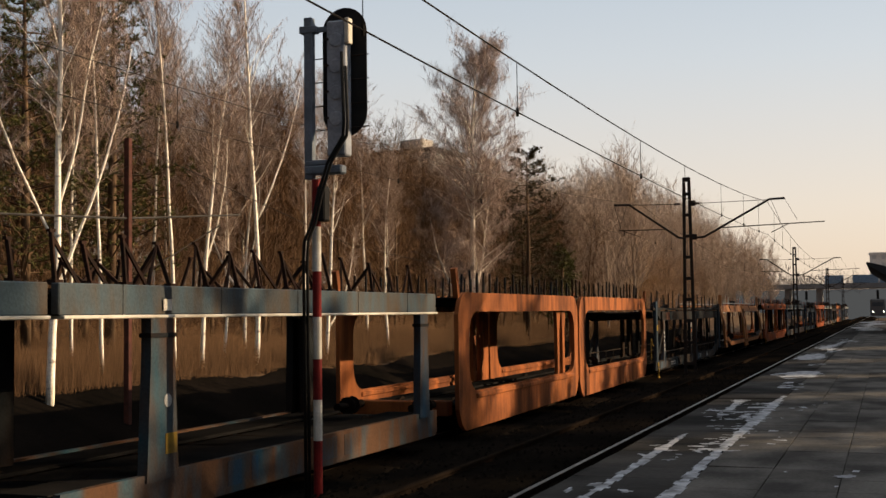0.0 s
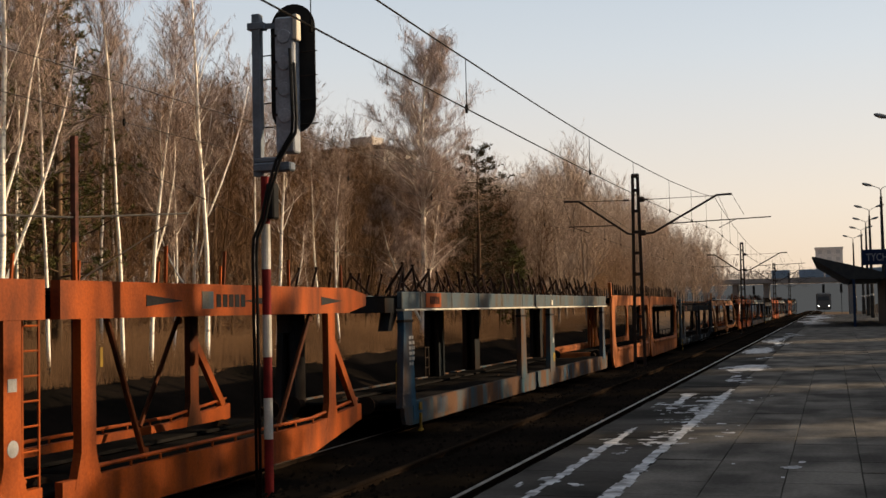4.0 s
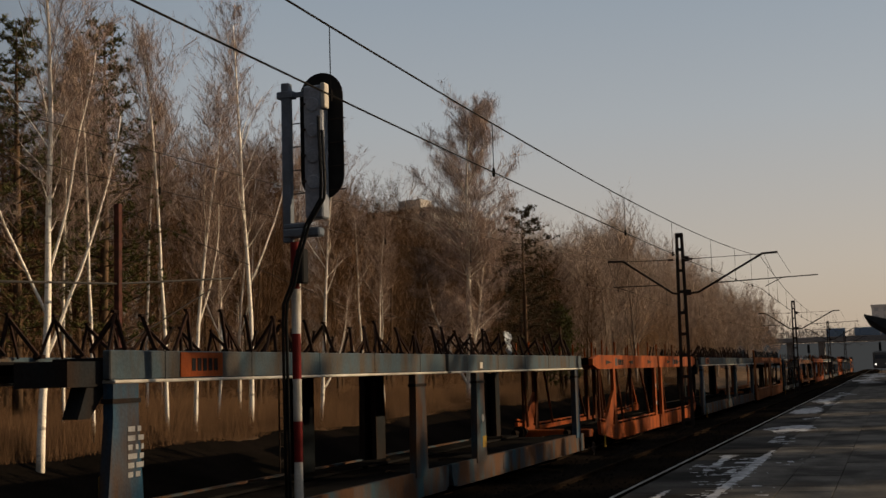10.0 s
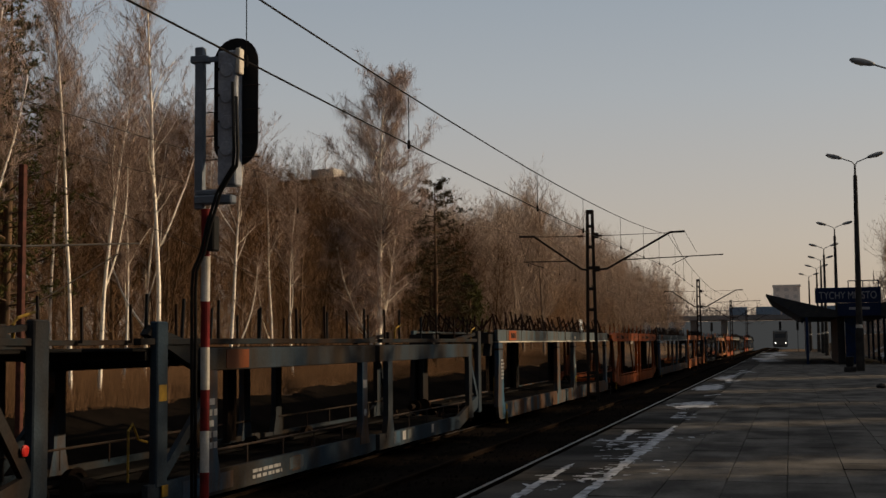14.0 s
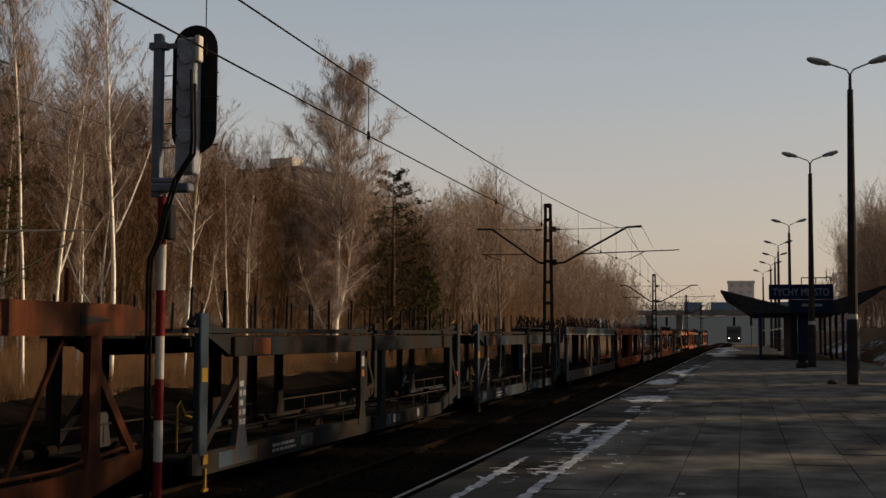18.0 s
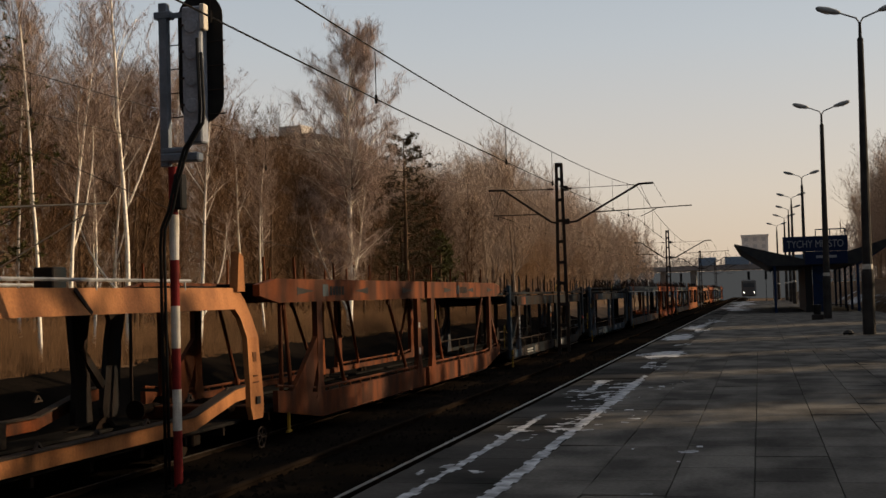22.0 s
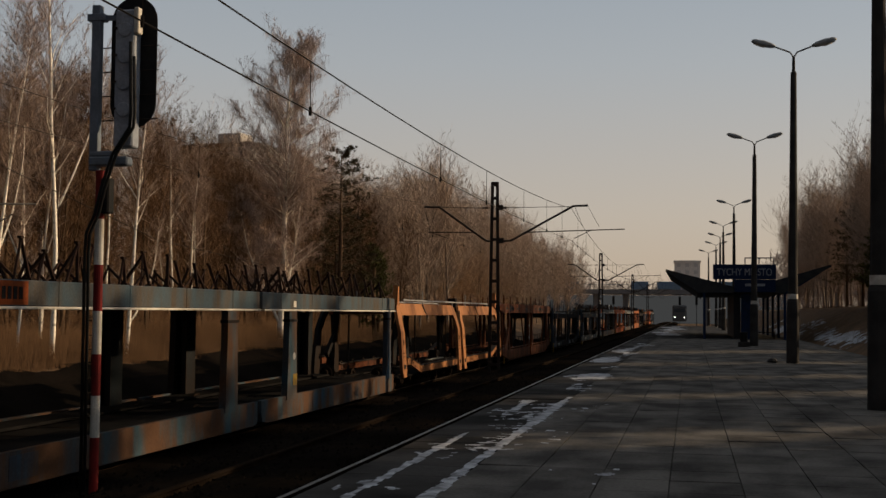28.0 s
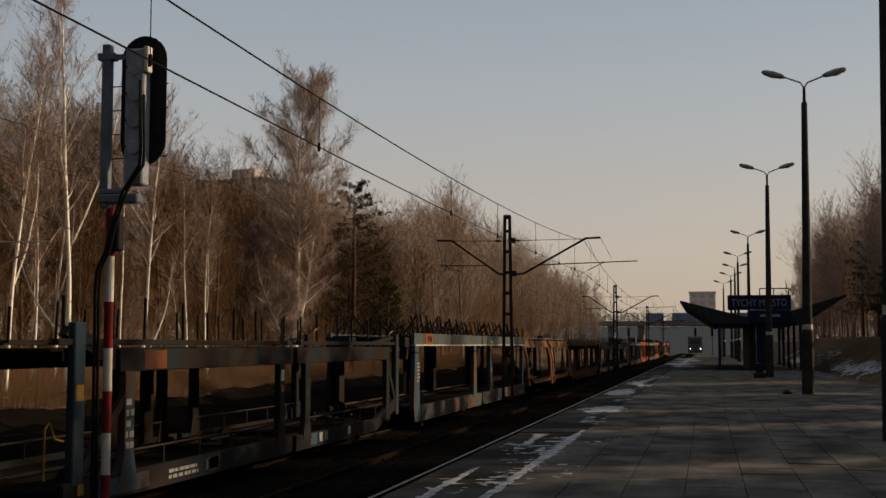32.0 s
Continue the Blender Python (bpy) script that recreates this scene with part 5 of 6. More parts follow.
for a, b in (((3.95, 5.25), (3.95, 5.7)), ((3.95, 5.7), (5.9, 5.7)), ((5.9, 5.7), (5.9, 5.25)), ((4.9, 5.7), (4.9, 5.25))):
    fr.bar((a[0], -0.12, a[1]), (b[0], -0.12, b[1]), 0.07, 0.07)
part("board_frame", fr, M_BLUE_METAL, shelter)


def lettering(text, size, width, x, y, z, parent):
    c = bpy.data.curves.new("lettering", "FONT")
    c.body, c.size, c.extrude, c.align_x = text, size, 0.004, "CENTER"
    tmp = bpy.data.objects.new("lettering", c)
    scene.collection.objects.link(tmp)
    me = bpy.data.meshes.new_from_object(tmp.evaluated_get(bpy.context.evaluated_depsgraph_get()))
    bpy.data.objects.remove(tmp)
    me.materials.clear()
    me.materials.append(M_SIGN_WHITE)
    xs_ = [v.co.x for v in me.vertices]
    me_w = max(xs_) - min(xs_)
    o = part("lettering", me, None, parent, "white station name letters")
    o.matrix_local = pose(x, y, z, 90, 0, 0) @ Matrix.Diagonal((width / max(me_w, 0.01), 1, 1, 1))
    return o


lettering("TYCHY MIASTO", 0.72, 3.75, 3.9, -0.186, 4.47, board)
part("small_lettering", Mesh().box(3.95, 5.3, -0.181, -0.171, 3.72, 3.9), M_SIGN_WHITE, shelter, "faint pale line of small writing")

# ---------- bridge over the tracks ----------
BY = 265.0
bridge = thing("road_bridge", "concrete road bridge with blue parapet across the tracks", "bridge", pose(0, BY, 0))
part("deck", Mesh().box(-70, 60, 0, 9, 5.9, 6.9, 0.05), M_BRIDGE, bridge)
for a, b in ((-44, -38), (-37.5, -31), (-29, -23.4), (-12.3, -8.6), (-6.8, -1.8), (-1.5, 4), (5, 11), (13, 19)):
    part("parapet_panel", Mesh().box(a, b, -0.15, 0.0, 6.9, 8.6, 0.02), M_PARAPET, bridge, "blue parapet panel")
rl = Mesh().box(-70, 60, 0.02, 0.08, 7.9, 8.0)
for i in range(64):
    rl.box(-69 + i * 2, -68.94 + i * 2, 0.02, 0.08, 6.9, 7.9)
part("railing", rl, M_BRIDGE, bridge)
for x in (-34, -20, -13.6, 3.5, 16, 30):
    part("pier", Mesh().box(x - 0.55, x + 0.55, 1.5, 7.5, -2, 5.9, 0.05), M_BRIDGE, bridge)
for x in (-16, -2.0, 1.5):
    part("bridge_signal", Mesh().box(x - 0.25, x + 0.25, -0.9, -0.6, 3.6, 5.4, 0.05).box(x - 0.06, x + 0.06, -0.8, -0.7, -1, 3.6), M_BLACK, bridge, "small black signal")

loco = thing("locomotive", "distant dark train front with two lit headlights", "locomotive", pose(-2.0, 258, -0.35))
part("cab_front", Mesh().box(-1.45, 1.45, 0, 6, 0.5, 3.9, 0.25), M_LOCO, loco)
part("windscreen", Mesh().box(-1.1, 1.1, -0.03, 0.02, 2.4, 3.2, 0.02), M_WINDOW, loco)
for x in (-0.95, 1.05):
    part("headlight", Mesh().lathe([(0.1, -0.02), (0.1, -0.06)], 12, (x, 0, 1.35), "y"), M_HEADLIGHT, loco, "glowing headlight")


# glowing backdrop that stands in for the hazy distance beyond the bridge
tagged(part("backdrop", Mesh().box(-62, 26, 330, 331, -4, 6.6), M_DISTANCE), "glowing grey backdrop in place of haze beyond the bridge", "backdrop", kind="structure")


# ---------- houses behind the trees ----------
def block(x, y, w, d, h, rz, label, storeys, lift=True, top=None):
    b = thing("apartment_block", label, "apartment block", pose(x, y, 0, 0, 0, rz))
    part("wall", Mesh().box(-w / 2, w / 2, -d / 2, d / 2, 0, h), top or M_BLOCK, b)
    part("roof", Mesh().box(-w / 2 - 0.3, w / 2 + 0.3, -d / 2 - 0.3, d / 2 + 0.3, h, h + 0.8), top or M_ROOF, b)
    if lift:
        part("lift_house", Mesh().box(-2.5, 2.5, -2, 2, h + 0.8, h + 3.2), M_BLOCK, b)
    wd = Mesh().box(-0.8, 0.8, -0.06, 0.02, 0, 1.5).data("window", M_WINDOW if top is None else M_PALE_GLASS)
    n = int(w / 3.2)
    for s in range(storeys):
        for i in range(n):
            o = part("window", wd, None, b)
            o.location = (-w / 2 + (i + 0.5) * w / n, -d / 2, 1 + s * h / storeys)


block(-83.6, 215, 15, 12, 31.4, -12, "pale apartment block rising behind bare trees", 11)
block(-1, 520, 10.5, 12, 23, 0, "distant apartment block whitened to stand for haze", 8, False, M_BLOCK_FAR)



# ---------- trees ----------
def grow(rng, height, trunk_r, first, width, limbs, subs, twigs, twig_l=(0.2, 0.45), twig_w=0.004, rise=(0.9, 1.9), droop=0.0, stems=((0.0, 0.0, 0.0, 1.0),), limb_r=(0.2, 0.4), hang=0.0, sub_l=(0.3, 0.55), sub_w=0.006, even=1.0):
    """Trunk with limbs, and a crown of fine twigs, as two meshes.
    width(g) is the crown's radius from the first limb (0) to the top (1); stems are (fork height, lean x, lean y, share of the height)."""
    trunk, crown = Mesh(), Mesh()
    UP = Vector((0, 0, 1))

    def wander(p, d, length, n, bend, up):
        pts, step = [p.copy()], length / n
        for _ in range(n):
            d = (d + Vector((rng.uniform(-1, 1), rng.uniform(-1, 1), rng.uniform(-1, 1))) * bend + UP * up).normalized()
            p = p + d * step
            pts.append(p.copy())
        return pts

    def strip(pts, w):
        """A tapering flat strip along some points."""
        s = (pts[-1] - pts[0]).cross(Vector((rng.uniform(-1, 1), rng.uniform(-1, 1), 0.3)))
        s = s.normalized() * w if s.length > 1e-6 else Vector((w, 0, 0))
        n = len(pts)
        v, f = [], []
        for i, p in enumerate(pts[:-1]):
            k = 1 - 0.6 * i / n
            v += [tuple(p - s * k), tuple(p + s * k)]
        v.append(tuple(pts[-1]))
        for i in range(n - 2):
            f.append((2 * i, 2 * i + 1, 2 * i + 3, 2 * i + 2))
        f.append((2 * n - 4, 2 * n - 3, 2 * n - 2))
        crown.add(v, f)

    grown, main = [], None
    for k, (at, lx, ly, share) in enumerate(stems):
        if main is None:
            st_ = wander(Vector((0, 0, -0.3)), Vector((lx, ly, 1)).normalized(), height * share, 14, 0.035, 0.04)
            r0 = trunk_r
        else:
            i0 = min(12, int(at * 14))
            st_ = wander(main[i0], Vector((lx, ly, 1)).normalized(), height * share, 14, 0.07, 0.10)
            r0 = trunk_r * (1 - at) * 0.5
        rad = [r0 * (1 - i / 14.6) ** 0.8 + 0.008 for i in range(15)]
        trunk.tube(st_, rad, 8)
        main = main or st_
        grown.append((st_, rad, share, first if k == 0 else 0.15))
    for st_, rad, share, lo in grown:
        for b in range(round(limbs * share)):
            f = lo + (1 - lo) * ((b + rng.random()) / round(limbs * share)) ** even
            i = min(13, int(f * 14))
            p = st_[i].lerp(st_[i + 1], f * 14 - i if f < 1 else 1)
            g_ = max(0.0, min(1.0, (p.z / height - first) / (1 - first)))
            a = rng.uniform(0, 6.283)
            up = rng.uniform(*rise) * (0.8 + 0.9 * g_)
            reach = width(g_) * rng.uniform(0.55, 1.12) * (1 if share > 0.9 else 0.7)
            ln_ = reach * math.sqrt(1 + up * up * 0.6)
            d = Vector((math.cos(a), math.sin(a), up)).normalized()
            limb = wander(p, d, ln_, 6, 0.13, 0.03 - droop)
            r1 = max(0.008, rad[i] * rng.uniform(*limb_r))
            if r1 > 0.014:
                trunk.tube(limb, [r1 * (1 - j / 6.4) + 0.003 for j in range(7)], 4, False)
            else:
                strip(limb, r1)
            for q in range(max(3, round(subs * min(1.3, ln_ / max(0.01, width(0.4) * 1.3))))):
                j = rng.uniform(0.8, 6)
                i2 = min(5, int(j))
                p2 = limb[i2].lerp(limb[i2 + 1], j - i2)
                a2 = rng.uniform(0, 6.283)
                d2 = ((limb[i2 + 1] - limb[i2]).normalized() + Vector((math.cos(a2), math.sin(a2), rng.uniform(-0.1, 0.8))) * 0.75).normalized()
                sub = wander(p2, d2, max(0.4, ln_ * rng.uniform(*sub_l)), 3, 0.2, 0.05 - droop * 2)
                strip(sub, sub_w)
                for _ in range(twigs):
                    j3 = rng.uniform(0.2, 3)
                    i3 = min(2, int(j3))
                    p3 = sub[i3].lerp(sub[i3 + 1], j3 - i3)
                    a3 = rng.uniform(0, 6.283)
                    d3 = ((sub[i3 + 1] - sub[i3]).normalized() * 0.7 + Vector((math.cos(a3), math.sin(a3), rng.uniform(-0.2, 0.8))) * 0.7)
                    l3 = rng.uniform(*twig_l)
                    if hang and rng.random() < 0.6:
                        m3 = p3 + d3.normalized() * l3 * 0.35
                        strip([p3, m3, m3 + (d3 * 0.15 - UP * hang).normalized() * l3], twig_w)
                    else:
                        strip([p3, p3 + d3.normalized() * l3], twig_w)
    return trunk, crown


def tree_thing(name, label, category, meshes, m, group, mats_):
    t = thing(name, label, category, m, group)
    part("trunk", meshes[0], mats_[0], t, smooth=True)
    part("crown", meshes[1], mats_[1], t)
    return t


def place(src, x, y, rz, s, lean=0.0):
    c = copy_thing(src, pose(x, y, ground_z(x, y), 0, lean, rz))
    c.scale = (s, s, s * random.Random(int(x * 91 + y * 17)).uniform(0.94, 1.06))
    return c


# how high the wood stands against the sky, in degrees, by degrees left of the track's line
SKYLINE = [(-60, 9.0), (-12, 3.5), (-3, 1.2), (0.5, 1.6), (2.2, 2.4), (5.0, 3.1), (6.8, 3.6), (8.3, 4.6), (9.6, 5.5), (11.0, 6.6), (12.3, 7.0), (13.6, 5.9), (14.6, 5.2), (16.0, 5.7), (18.5, 6.4), (21.5, 7.7), (22.6, 8.3), (23.6, 10.0), (26.0, 10.4), (28.5, 11.0), (31.5, 11.5), (34.0, 11.9), (37.0, 12.8), (41.0, 14.0), (90, 18.0)]


def skyline(x, y):
    a = math.degrees(math.atan2(-x, y))
    for (a0, e0), (a1, e1) in zip(SKYLINE, SKYLINE[1:]):
        if a <= a1:
            return e0 + (e1 - e0) * (a - a0) / (a1 - a0)
    return SKYLINE[-1][1]


def room_for(x, y):
    """Height that a tree of the wood reaches at a place."""
    return 1.75 + math.hypot(x, y) * math.tan(radians(skyline(x, y))) - ground_z(x, y)


rng = random.Random(11)
# the big birch beside the line
def weeping(g_):
    return 0.35 + 3.25 * (1 - g_) ** 0.55 * min(1.0, 0.68 + 0.9 * g_)


big = tree_thing("birch_tree", "tall drooping bare birch with white trunk and pale twigs", "birch tree",
                 grow(random.Random(5), 16.0, 0.19, 0.42, weeping, 96, 14, 32, (0.25, 0.7), 0.006, (0.65, 1.4), 0.042, ((0, 0.0, 0.0, 1.0), (0.14, -0.42, -0.25, 0.42), (0.2, 0.32, 0.15, 0.45)), (0.16, 0.3), 1.2, (0.18, 0.4)),
                 pose(-21.6, 63, ground_z(-21.6, 63)), "bare birches", (M_BIRCH, M_TWIG_BIRCH))


# slender birches in front of the wood
def slim(g_):
    return 0.35 + 1.75 * (1 - g_) ** 0.75 * min(1.0, 0.35 + 1.5 * g_)


YOUNG = "slender bare birch with white trunk lit by low sun"
births = [tree_thing("birch_tree", YOUNG, "birch tree", grow(random.Random(20 + i), h, r * 0.85, lo, slim, 44, 9, 27, (0.12, 0.32), 0.0042, (1.0, 2.3), 0.012, stems, (0.16, 0.34), 0.7 if i % 2 else 0.0, even=0.75),
                     pose(x, y, ground_z(x, y), 0, 0, 0), "bare birches", (M_BIRCH, M_TWIG_YOUNG))
          for i, (x, y, h, r, lo, stems) in enumerate((
              (-19.7, 24.95, 14.5, 0.12, 0.42, ((0, -0.01, 0.0, 1.0), (0.25, 0.42, 0.32, 0.45), (0.33, -0.3, -0.22, 0.4), (0.42, 0.2, 0.15, 0.4))),
              (-21.0, 32.6, 12.2, 0.075, 0.5, ((0, 0.0, 0.0, 1.0),)),
              (-21.0, 34.2, 10.4, 0.085, 0.45, ((0, 0.0, 0.0, 1.0), (0.36, 0.34, 0.24, 0.4))),
              (-21.0, 37.8, 14.5, 0.11, 0.42, ((0, 0.0, 0.0, 1.0), (0.19, -0.75, -0.55, 0.3), (0.4, 0.35, 0.25, 0.36))),
              (-21.0, 43.4, 10.8, 0.095, 0.42, ((0, 0.02, 0.0, 1.0), (0.2, 0.5, 0.38, 0.36)))))]
for k, (src, x, y, s) in enumerate(((1, -21.0, 28.9, 0.9), (2, -22.0, 37.3, 0.75), (1, -24.0, 36.0, 0.9), (2, -25.0, 33.5, 0.85), (2, -23.8, 42.0, 0.95), (1, -23.0, 30.2, 0.8), (4, -24.5, 55.5, 0.9),
                                    (1, -23.5, 46.5, 0.85), (2, -21.5, 51.0, 0.8), (1, -26.0, 40.0, 0.85), (4, -25.5, 45.0, 0.85))):
    place(births[src], x, y, k * 77 + 20, s, rng.uniform(-2, 2))


# brown trees of the wood
def brushy(g_):
    return 0.5 + 1.7 * max(0.0, math.sin(math.pi * min(1.0, 0.2 + 0.8 * g_))) ** 0.7


BROWN_H = 12.0
browns = [tree_thing("bare_tree", "leafless brown tree at the edge of the wood", "tree",
                     grow(random.Random(40 + i), BROWN_H, 0.085 + 0.015 * i, 0.16, brushy, 36, 8, 21, (0.2, 0.5), 0.0055, (0.9, 2.2), 0.0,
                          ((0, 0.02, 0, 1.0), (0.12 + 0.05 * i, 0.24, -0.12, 0.7)) if i % 2 else ((0, 0, 0.03, 1.0), (0.3, -0.2, 0.16, 0.6), (0.2, 0.14, 0.22, 0.66)), (0.2, 0.42)),
                     pose(x, y, ground_z(x, y), 0, 0, i * 50), "leafless trees", (M_BARK, M_TWIG))
          for i, (x, y) in enumerate(((-25, 30), (-26, 48), (-27, 72), (-24, 90)))]
for b_, (x, y) in zip(browns, ((-25, 30), (-26, 48), (-27, 72), (-24, 90))):
    b_.scale = (1, 1, min(1.0, room_for(x, y) / (BROWN_H + 1.3)))


def bough_pine(rng, height, lo, reach, boughs, tufts, needle=(0.10, 0.2), w=0.02, blunt=1.5):
    """Pine with ragged boughs, each carrying tufts of needles."""
    t, c = Mesh(), Mesh()
    t.tube([(0, 0, -0.3), (0.12, 0, height * 0.5), (0.05, 0.1, height)], [0.17, 0.12, 0.02], 8)
    for k in range(boughs):
        f = lo + (1 - lo) * (k + rng.random()) / boughs
        a = k * 2.4 + rng.uniform(-0.5, 0.5)
        l = reach * (1.05 - ((f - lo) / (1 - lo)) ** blunt) * rng.uniform(0.55, 1.15) + 0.3
        o = Vector((0.08, 0.03, height * f))
        b = o + Vector((math.cos(a) * l, math.sin(a) * l, l * rng.uniform(0.1, 0.55)))
        mid = o.lerp(b, 0.55) - Vector((0, 0, 0.12))
        t.tube([tuple(o), tuple(mid), tuple(b)], [0.032, 0.022, 0.008], 4, False)
        for q in range(tufts):
            u = rng.uniform(0.3, 1.02)
            base = (o.lerp(mid, u / 0.55) if u < 0.55 else mid.lerp(b, (u - 0.55) / 0.45)) + Vector((rng.gauss(0, 0.16), rng.gauss(0, 0.16), rng.gauss(0.03, 0.08))) * (0.4 + l * 0.45)
            for _ in range(13):
                d = Vector((rng.uniform(-1, 1), rng.uniform(-1, 1), rng.uniform(-0.35, 1))).normalized() * rng.uniform(*needle)
                s = d.cross(Vector((rng.uniform(-1, 1), 0.3, 1))).normalized() * w
                c.add([tuple(base - s), tuple(base + s), tuple(base + d)], [(0, 1, 2)])
    return t, c


PINE = "dark green pine among bare trees"
pines = [tree_thing("pine_tree", PINE, "pine tree", bough_pine(random.Random(70), 12.8, 0.2, 2.3, 76, 21), pose(-22.9, 31.9, ground_z(-22.9, 31.9)), "pines", (M_BARK, M_NEEDLE)),
         tree_thing("pine_tree", "ragged dark brown-green pine behind the big birch", "pine tree", bough_pine(random.Random(78), 11.6, 0.2, 2.4, 56, 21, (0.12, 0.28), 0.026, 5.0), pose(-21.0, 72, ground_z(-21.0, 72)), "pines", (M_BARK, M_NEEDLE_DARK)),
         tree_thing("pine_tree", "young green pine, most copies unseen shade trees on the bank", "pine tree", bough_pine(random.Random(74), 6.4, 0.12, 1.5, 40, 13, (0.14, 0.28), 0.035), pose(15, 48, ground_z(15, 48)), "pines", (M_BARK, M_NEEDLE))]
for src, x, y, s in ((0, -23.2, 28.4, 0.98), (0, -25.0, 33.4, 1.0), (1, -23.2, 79, 0.8), (2, -20.8, 80.0, 1.0), (2, -21.4, 83.5, 0.85), (1, 14.8, 110, 0.8), (1, 16.5, 118, 0.95), (1, 15.4, 126, 0.8), (1, 15.5, 70, 0.95), (1, 18.0, 63, 1.0), (1, 16.5, 78, 0.8)):
    place(pines[src], x, y, x * 40, s)


# far trees along the line, with haze put into their colours
def round_top(g_):
    return 0.8 + 2.7 * max(0.0, math.sin(math.pi * min(1.0, 0.25 + 0.75 * g_))) ** 0.6


FAR_H = 13.0
fars = [tree_thing("bare_tree", "leafless far tree with thin haze put into its colour", "tree",
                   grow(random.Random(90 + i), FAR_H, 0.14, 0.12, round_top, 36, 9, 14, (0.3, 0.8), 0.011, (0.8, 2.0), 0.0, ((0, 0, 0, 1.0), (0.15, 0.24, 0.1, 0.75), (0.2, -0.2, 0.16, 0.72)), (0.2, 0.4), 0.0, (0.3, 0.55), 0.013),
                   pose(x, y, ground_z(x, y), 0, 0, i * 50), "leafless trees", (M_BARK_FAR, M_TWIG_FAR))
        for i, (x, y) in enumerate(((-24, 112), (-27, 130), (-33, 104)))]
for b_, (x, y) in zip(fars, ((-24, 112), (-27, 130), (-33, 104))):
    b_.scale = (1, 1, room_for(x, y) / (FAR_H + 2.0))
k = 0
for row, (xr, n, y0, y1) in enumerate(((-23.5, 26, 22, 100), (-27, 26, 24, 112), (-31, 26, 30, 124), (-37, 26, 38, 140))):
    for i in range(n):
        y = y0 + (y1 - y0) * (i + rng.uniform(0.1, 0.9)) / n
        x = xr + rng.uniform(-1.8, 1.8)
        if y < 70 and x > -30 and abs(math.degrees(math.atan2(-x, y)) - 18.9) < 2.6:
            continue
        if x > -25.5 and abs(math.degrees(math.atan2(-x, y)) - 37.2) < 3.0:
            continue
        room = room_for(x, y)
        s = min(1.0 if row else 0.8, room / (BROWN_H + 1.3)) * rng.uniform(0.86, 1.0)
        if s < 0.3:
            continue
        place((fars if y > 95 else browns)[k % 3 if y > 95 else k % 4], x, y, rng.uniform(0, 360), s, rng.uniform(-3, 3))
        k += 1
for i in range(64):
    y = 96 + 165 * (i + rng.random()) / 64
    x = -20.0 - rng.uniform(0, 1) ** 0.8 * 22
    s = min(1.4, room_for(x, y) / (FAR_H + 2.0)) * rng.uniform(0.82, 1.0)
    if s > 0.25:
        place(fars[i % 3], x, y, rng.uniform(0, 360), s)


# wood on the right bank, partly unseen; cut gaps let sun streak the platform
LANES = [(16.95, 1.55), (25.9, 1.3), (33.0, 1.3), (42.5, 1.5), (57.0, 2.2)]


def sun_lane(x, y, extra=0.0):
    return any(abs(y - y0 - (x + 1.3) * 0.625) < w + extra for y0, w in LANES)


for i in range(66):
    y = 62 + 130 * (i + rng.random()) / 66 if i > 7 else 22 + 7 * i
    x = 14.5 + abs(rng.gauss(0, 6)) + (4 if y < 80 else 0)
    if sun_lane(x, y, 0.7):
        continue
    place(fars[i % 3] if y > 80 else browns[i % 4], x, y, rng.uniform(0, 360), rng.uniform(0.7, 1.0), rng.uniform(-3, 3))

# more of the wood behind the bank, unseen, added to dapple the sun
for i in range(18):
    x, y = 25 + rng.uniform(0, 20), 34 + 90 * (i + rng.random()) / 18
    if not sun_lane(x, y, 1.0):
        place(browns[i % 4], x, y, rng.uniform(0, 360), rng.uniform(0.85, 1.05), rng.uniform(-3, 3))

# young pines along the top of the bank, unseen, added to shade the platform
for i in range(110):
    y = 8 + 90 * (i + rng.uniform(0.2, 0.8)) / 110
    x = 14.2 + (i % 3) * 1.5 + rng.uniform(-0.5, 0.5)
    if not sun_lane(x, y):
        place(pines[2], x, y, rng.uniform(0, 360), rng.uniform(0.85, 1.15))

# taller unseen trees, added behind them, shade the nearer stretch of the train
for i in range(30):
    y = 24 + 27 * (i + rng.random()) / 30
    x = 17.5 + (i % 3) * 2.6 + rng.uniform(-0.8, 0.8)
    if sun_lane(x, y, 0.2):
        continue
    if i % 3 == 1:
        place(browns[i % 4], x, y, rng.uniform(0, 360), rng.uniform(0.85, 1.0))
    else:
        place(pines[1], x, y, rng.uniform(0, 360), rng.uniform(0.68, 0.9))

# dense brushwood that fills the wood's depth
br = Mesh()
for _ in range(430000):
    if rng.random() < 0.88:
        y = 18 + 200 * rng.random() ** 1.35
        x = -22.6 - abs(rng.gauss(0, 9)) - max(0, (y - 60) * 0.02)
        hmax = min(9.5 * (0.85 + 0.5 * noise.noise((x * 0.1, y * 0.12, 2))), room_for(x, y) * 0.93)
    else:
        y = 20 + 230 * rng.random()
        x = 13.5 + abs(rng.gauss(0, 5))
        hmax = 5.0 if y > 85 else 0.7
    z = ground_z(x, y) + hmax * rng.random() ** 1.1
    l = rng.uniform(0.3, 0.85)
    d = Vector((rng.gauss(0, 0.5), rng.gauss(0, 0.5), rng.uniform(0.1, 1))).normalized() * l
    w = rng.uniform(0.004, 0.010) * (1 + y / 70)
    br.add([(x, y - w, z), (x, y + w, z), (x + d.x, y + d.y, z + d.z)], [(0, 1, 2)])
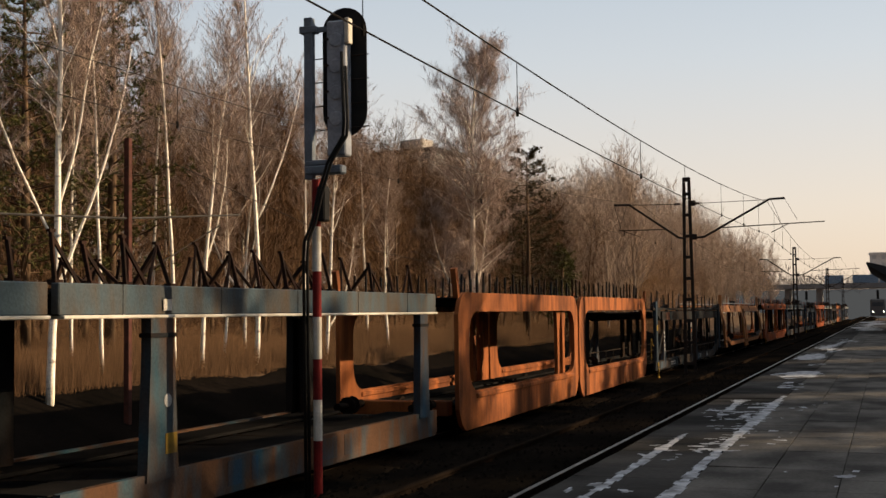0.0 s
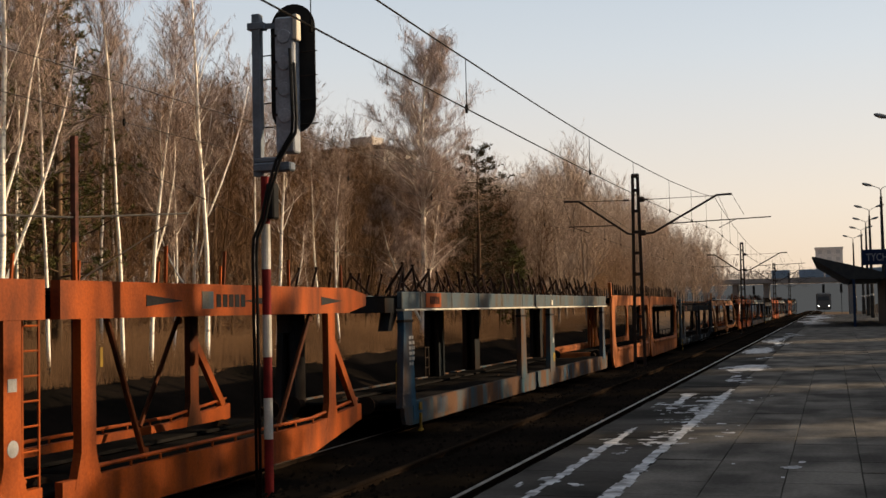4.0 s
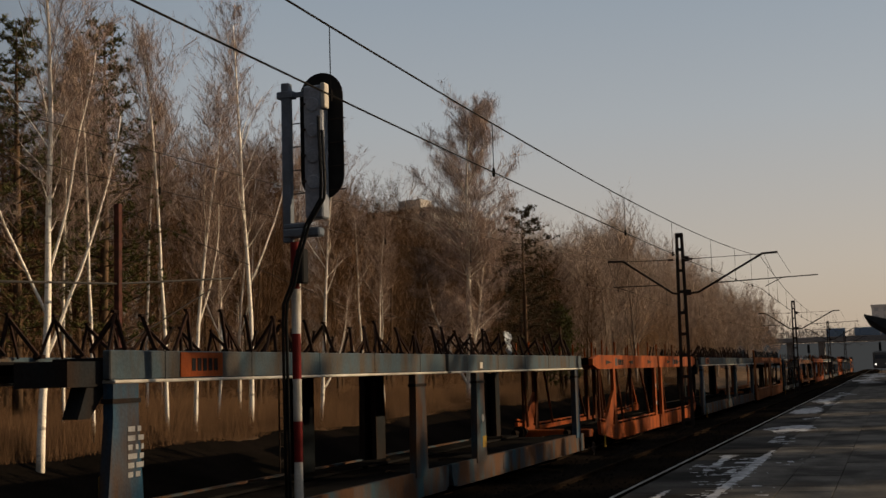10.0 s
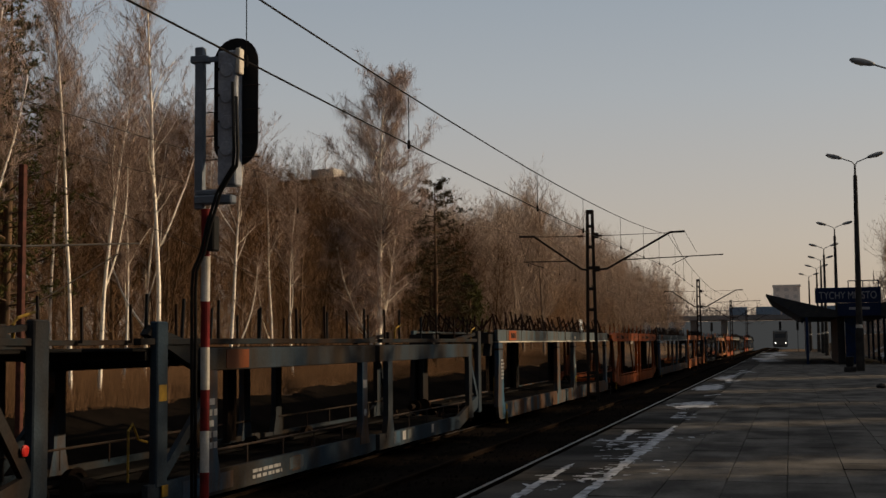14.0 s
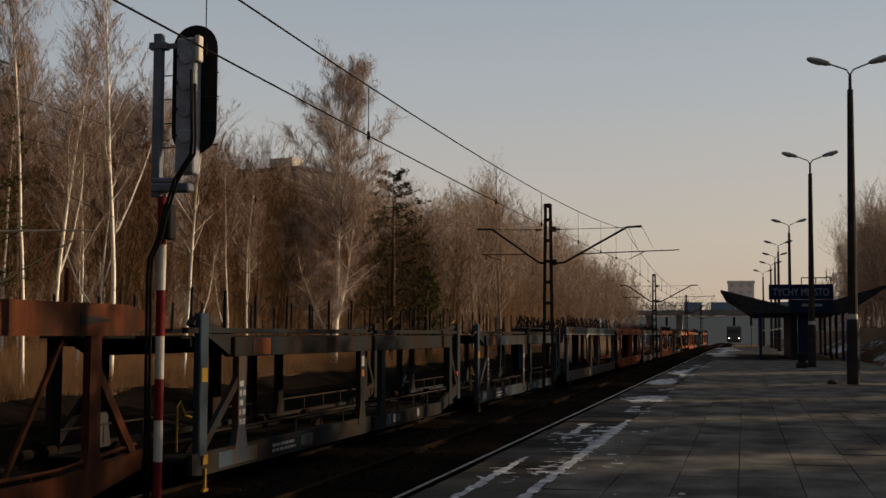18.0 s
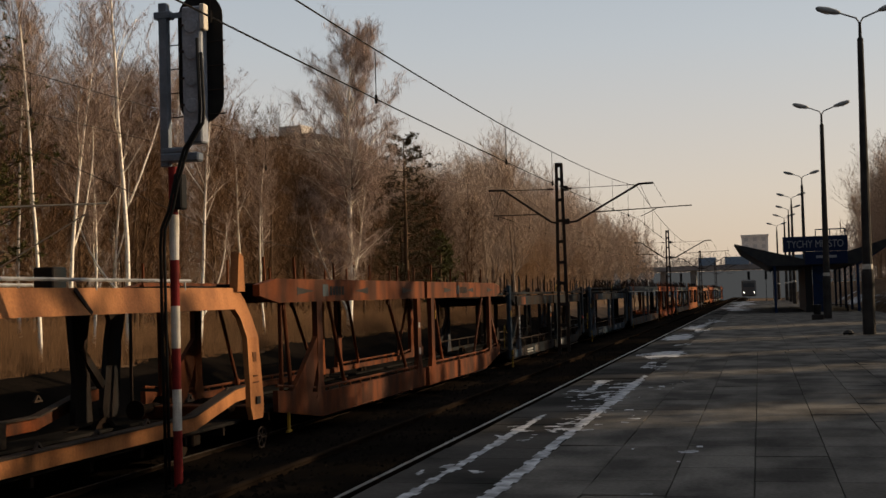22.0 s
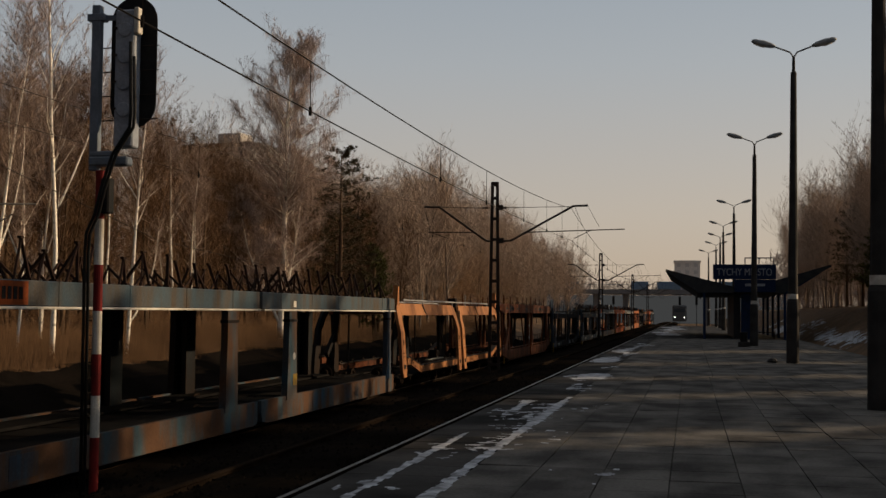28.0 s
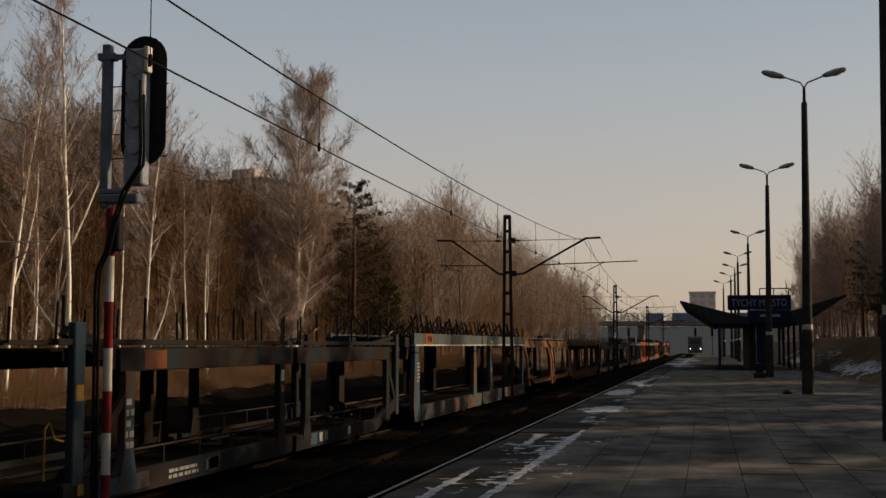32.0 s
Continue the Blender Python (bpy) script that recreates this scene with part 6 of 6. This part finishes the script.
# thicker undergrowth further in
for _ in range(60000):
    y = 16 + 170 * rng.random() ** 1.3
    x = -29 - 14 * rng.random() - max(0, (y - 60) * 0.02)
    z = ground_z(x, y) + min(8.0, room_for(x, y) * 0.8) * (0.8 + 0.5 * noise.noise((x * 0.1, y * 0.12, 2))) * rng.random() ** 1.1
    d = Vector((rng.gauss(0, 0.4), rng.gauss(0, 0.4), rng.uniform(0.3, 1))).normalized() * rng.uniform(0.6, 1.5)
    w = rng.uniform(0.02, 0.05)
    br.add([(x, y - w, z), (x, y + w, z), (x + d.x, y + d.y, z + d.z)], [(0, 1, 2)])
tagged(part("brushwood", br, M_TWIG), "tangle of brown leafless brushwood", "brushwood", kind="stuff")

# dry reeds and grass behind the train and on the bank
gr = Mesh()
for i in range(230000):
    if i % 6:
        y = 13 + 120 * rng.random() ** 1.7
        x = -20.1 - 5.0 * rng.random() ** 1.2
        h = rng.uniform(0.4, 1.5) * (0.75 + 0.5 * noise.noise((x * 0.3, y * 0.2, 5)))
    else:
        y = 20 + 140 * rng.random()
        x = 9.0 + 6 * rng.random()
        h = rng.uniform(0.2, 0.6)
    z = ground_z(x, y) - 0.03
    dx, dy = rng.gauss(0, 0.16) * h, rng.gauss(0, 0.2) * h
    w = rng.uniform(0.004, 0.009)
    gr.add([(x, y - w, z), (x, y + w, z), (x + dx, y + dy, z + h)], [(0, 1, 2)])
tagged(part("dry_grass", gr, M_GRASS), "tall dry brown grass and reeds", "grass", kind="stuff")

# far woods along the horizon, paled in colour to imitate haze
far = Mesh()
for _ in range(30000):
    if rng.random() < 0.55:
        y = 285 + 260 * rng.random()
        x = 25 - 150 * rng.random()
        if -64 < x < 28 and y < 336:
            continue
        hm = max(1.0, min(15.0, room_for(x, y)))
    else:
        y = 170 + 330 * rng.random()
        x = 16 + 90 * rng.random() ** 1.4
        hm = 13
    z = ground_z(x, y) + hm * (0.75 + 0.35 * noise.noise((x * 0.05, y * 0.05, 9))) * rng.random() ** 0.8
    d = Vector((rng.gauss(0, 0.5), rng.gauss(0, 0.3), rng.uniform(0.3, 1))).normalized() * rng.uniform(1.2, 3)
    w = rng.uniform(0.05, 0.14)
    far.add([(x - w, y, z), (x + w, y, z), (x + d.x, y + d.y, z + d.z)], [(0, 1, 2)])
# unseen woods added behind, on both sides of the line, to cut sky light
for _ in range(30000):
    x, y = rng.choice((rng.uniform(-50, -20), rng.uniform(12, 40), rng.uniform(12, 24))), rng.uniform(-75, -6)
    z = ground_z(x, y) + 13 * rng.random()
    d = Vector((rng.gauss(0, 0.5), rng.gauss(0, 0.5), rng.uniform(0.3, 1))).normalized() * rng.uniform(1.0, 2.4)
    w = rng.uniform(0.15, 0.3)
    far.add([(x - w, y, z), (x + w, y, z), (x + d.x, y + d.y, z + d.z)], [(0, 1, 2)])
tagged(part("far_woods", far, M_FAR), "distant leafless woods paled for haze, plus unseen woods behind", "woods", kind="stuff")

# old steel mast with a cross wire at the wood's edge
om = thing("old_mast", "rusty red steel mast with a crosswire beside the wood", "mast", pose(-18.3, 26.2, -1.0))
part("mast_post", Mesh().box(-0.075, 0.075, -0.075, 0.075, -0.2, 7.3, 0.01), mat("rusty_red_steel", (0.085, 0.034, 0.027), (0.05, 0.025, 0.02), 0.85), om)
part("cross_arm", Mesh().tube([(0, -14, 4.6), (0, 0, 5.25), (0, 5.7, 5.75)], 0.03, 6), M_POST, om, "grey tubular cross arm")
part("stay", Mesh().tube([(0, 0, 3.6), (0, 4.5, 5.35)], 0.022, 6), M_STEEL, om)
part("guy_wire", Mesh().tube([(0, 0, 7.2), (0, 14, 5.2), (0.4, 24, 4.7)], 0.012, 5), M_WIRE, om, "thin dark guy wire")

# ---------- paving pieces ----------
slabs(PLAT_L, -2.25, 6, 40, 1.25, 0.85, material=M_EDGE)
slabs(-2.23, 3.6, 8, 35.2, 0.73, 0.85)
slabs(PLAT_L, -2.25, 40, PLAT_END, 1.25, 0.85, joined=True, material=M_EDGE)
slabs(PLAT_L, -2.25, -12, 6, 1.25, 0.85, joined=True, material=M_EDGE)
slabs(-2.23, 7.6, 35.2, PLAT_END, 0.73, 0.85, joined=True)
slabs(3.6, 7.6, -12, 35.2, 0.73, 0.85, joined=True)
slabs(-2.23, 3.6, -12, 8, 0.73, 0.85, joined=True)


# ---------- what moves ----------
SPEED = 6.53
WHEEL_R = 0.36


def motions():
    times = [0.0, 0.1] + [float(i) for i in range(1, 32)] + [31.9, 32.0]
    for w, y0 in zip(WAGONS, START_Y):
        walk(w, [(t, pose(FAR_X, y0 + SPEED * t, RAIL_FAR)) for t in times])
    walk(plastic, [(t, pose(FAR_X, -52.6 + PLASTIC_AT + SPEED * t, RAIL_FAR)) for t in times])
    # every wheelset turns alike about its own axle
    first = WHEELS[0]
    walk(first, [(i / 15, pose(0, 0, 0, -math.degrees(SPEED / WHEEL_R * i / 15) % 360)) for i in range(481)])
    for ws in WHEELS[1:]:
        ws.rotation_mode = "QUATERNION"
        ws.animation_data_create()
        ws.animation_data.action = first.animation_data.action
        ws.animation_data.action_slot = first.animation_data.action_slot


motions()
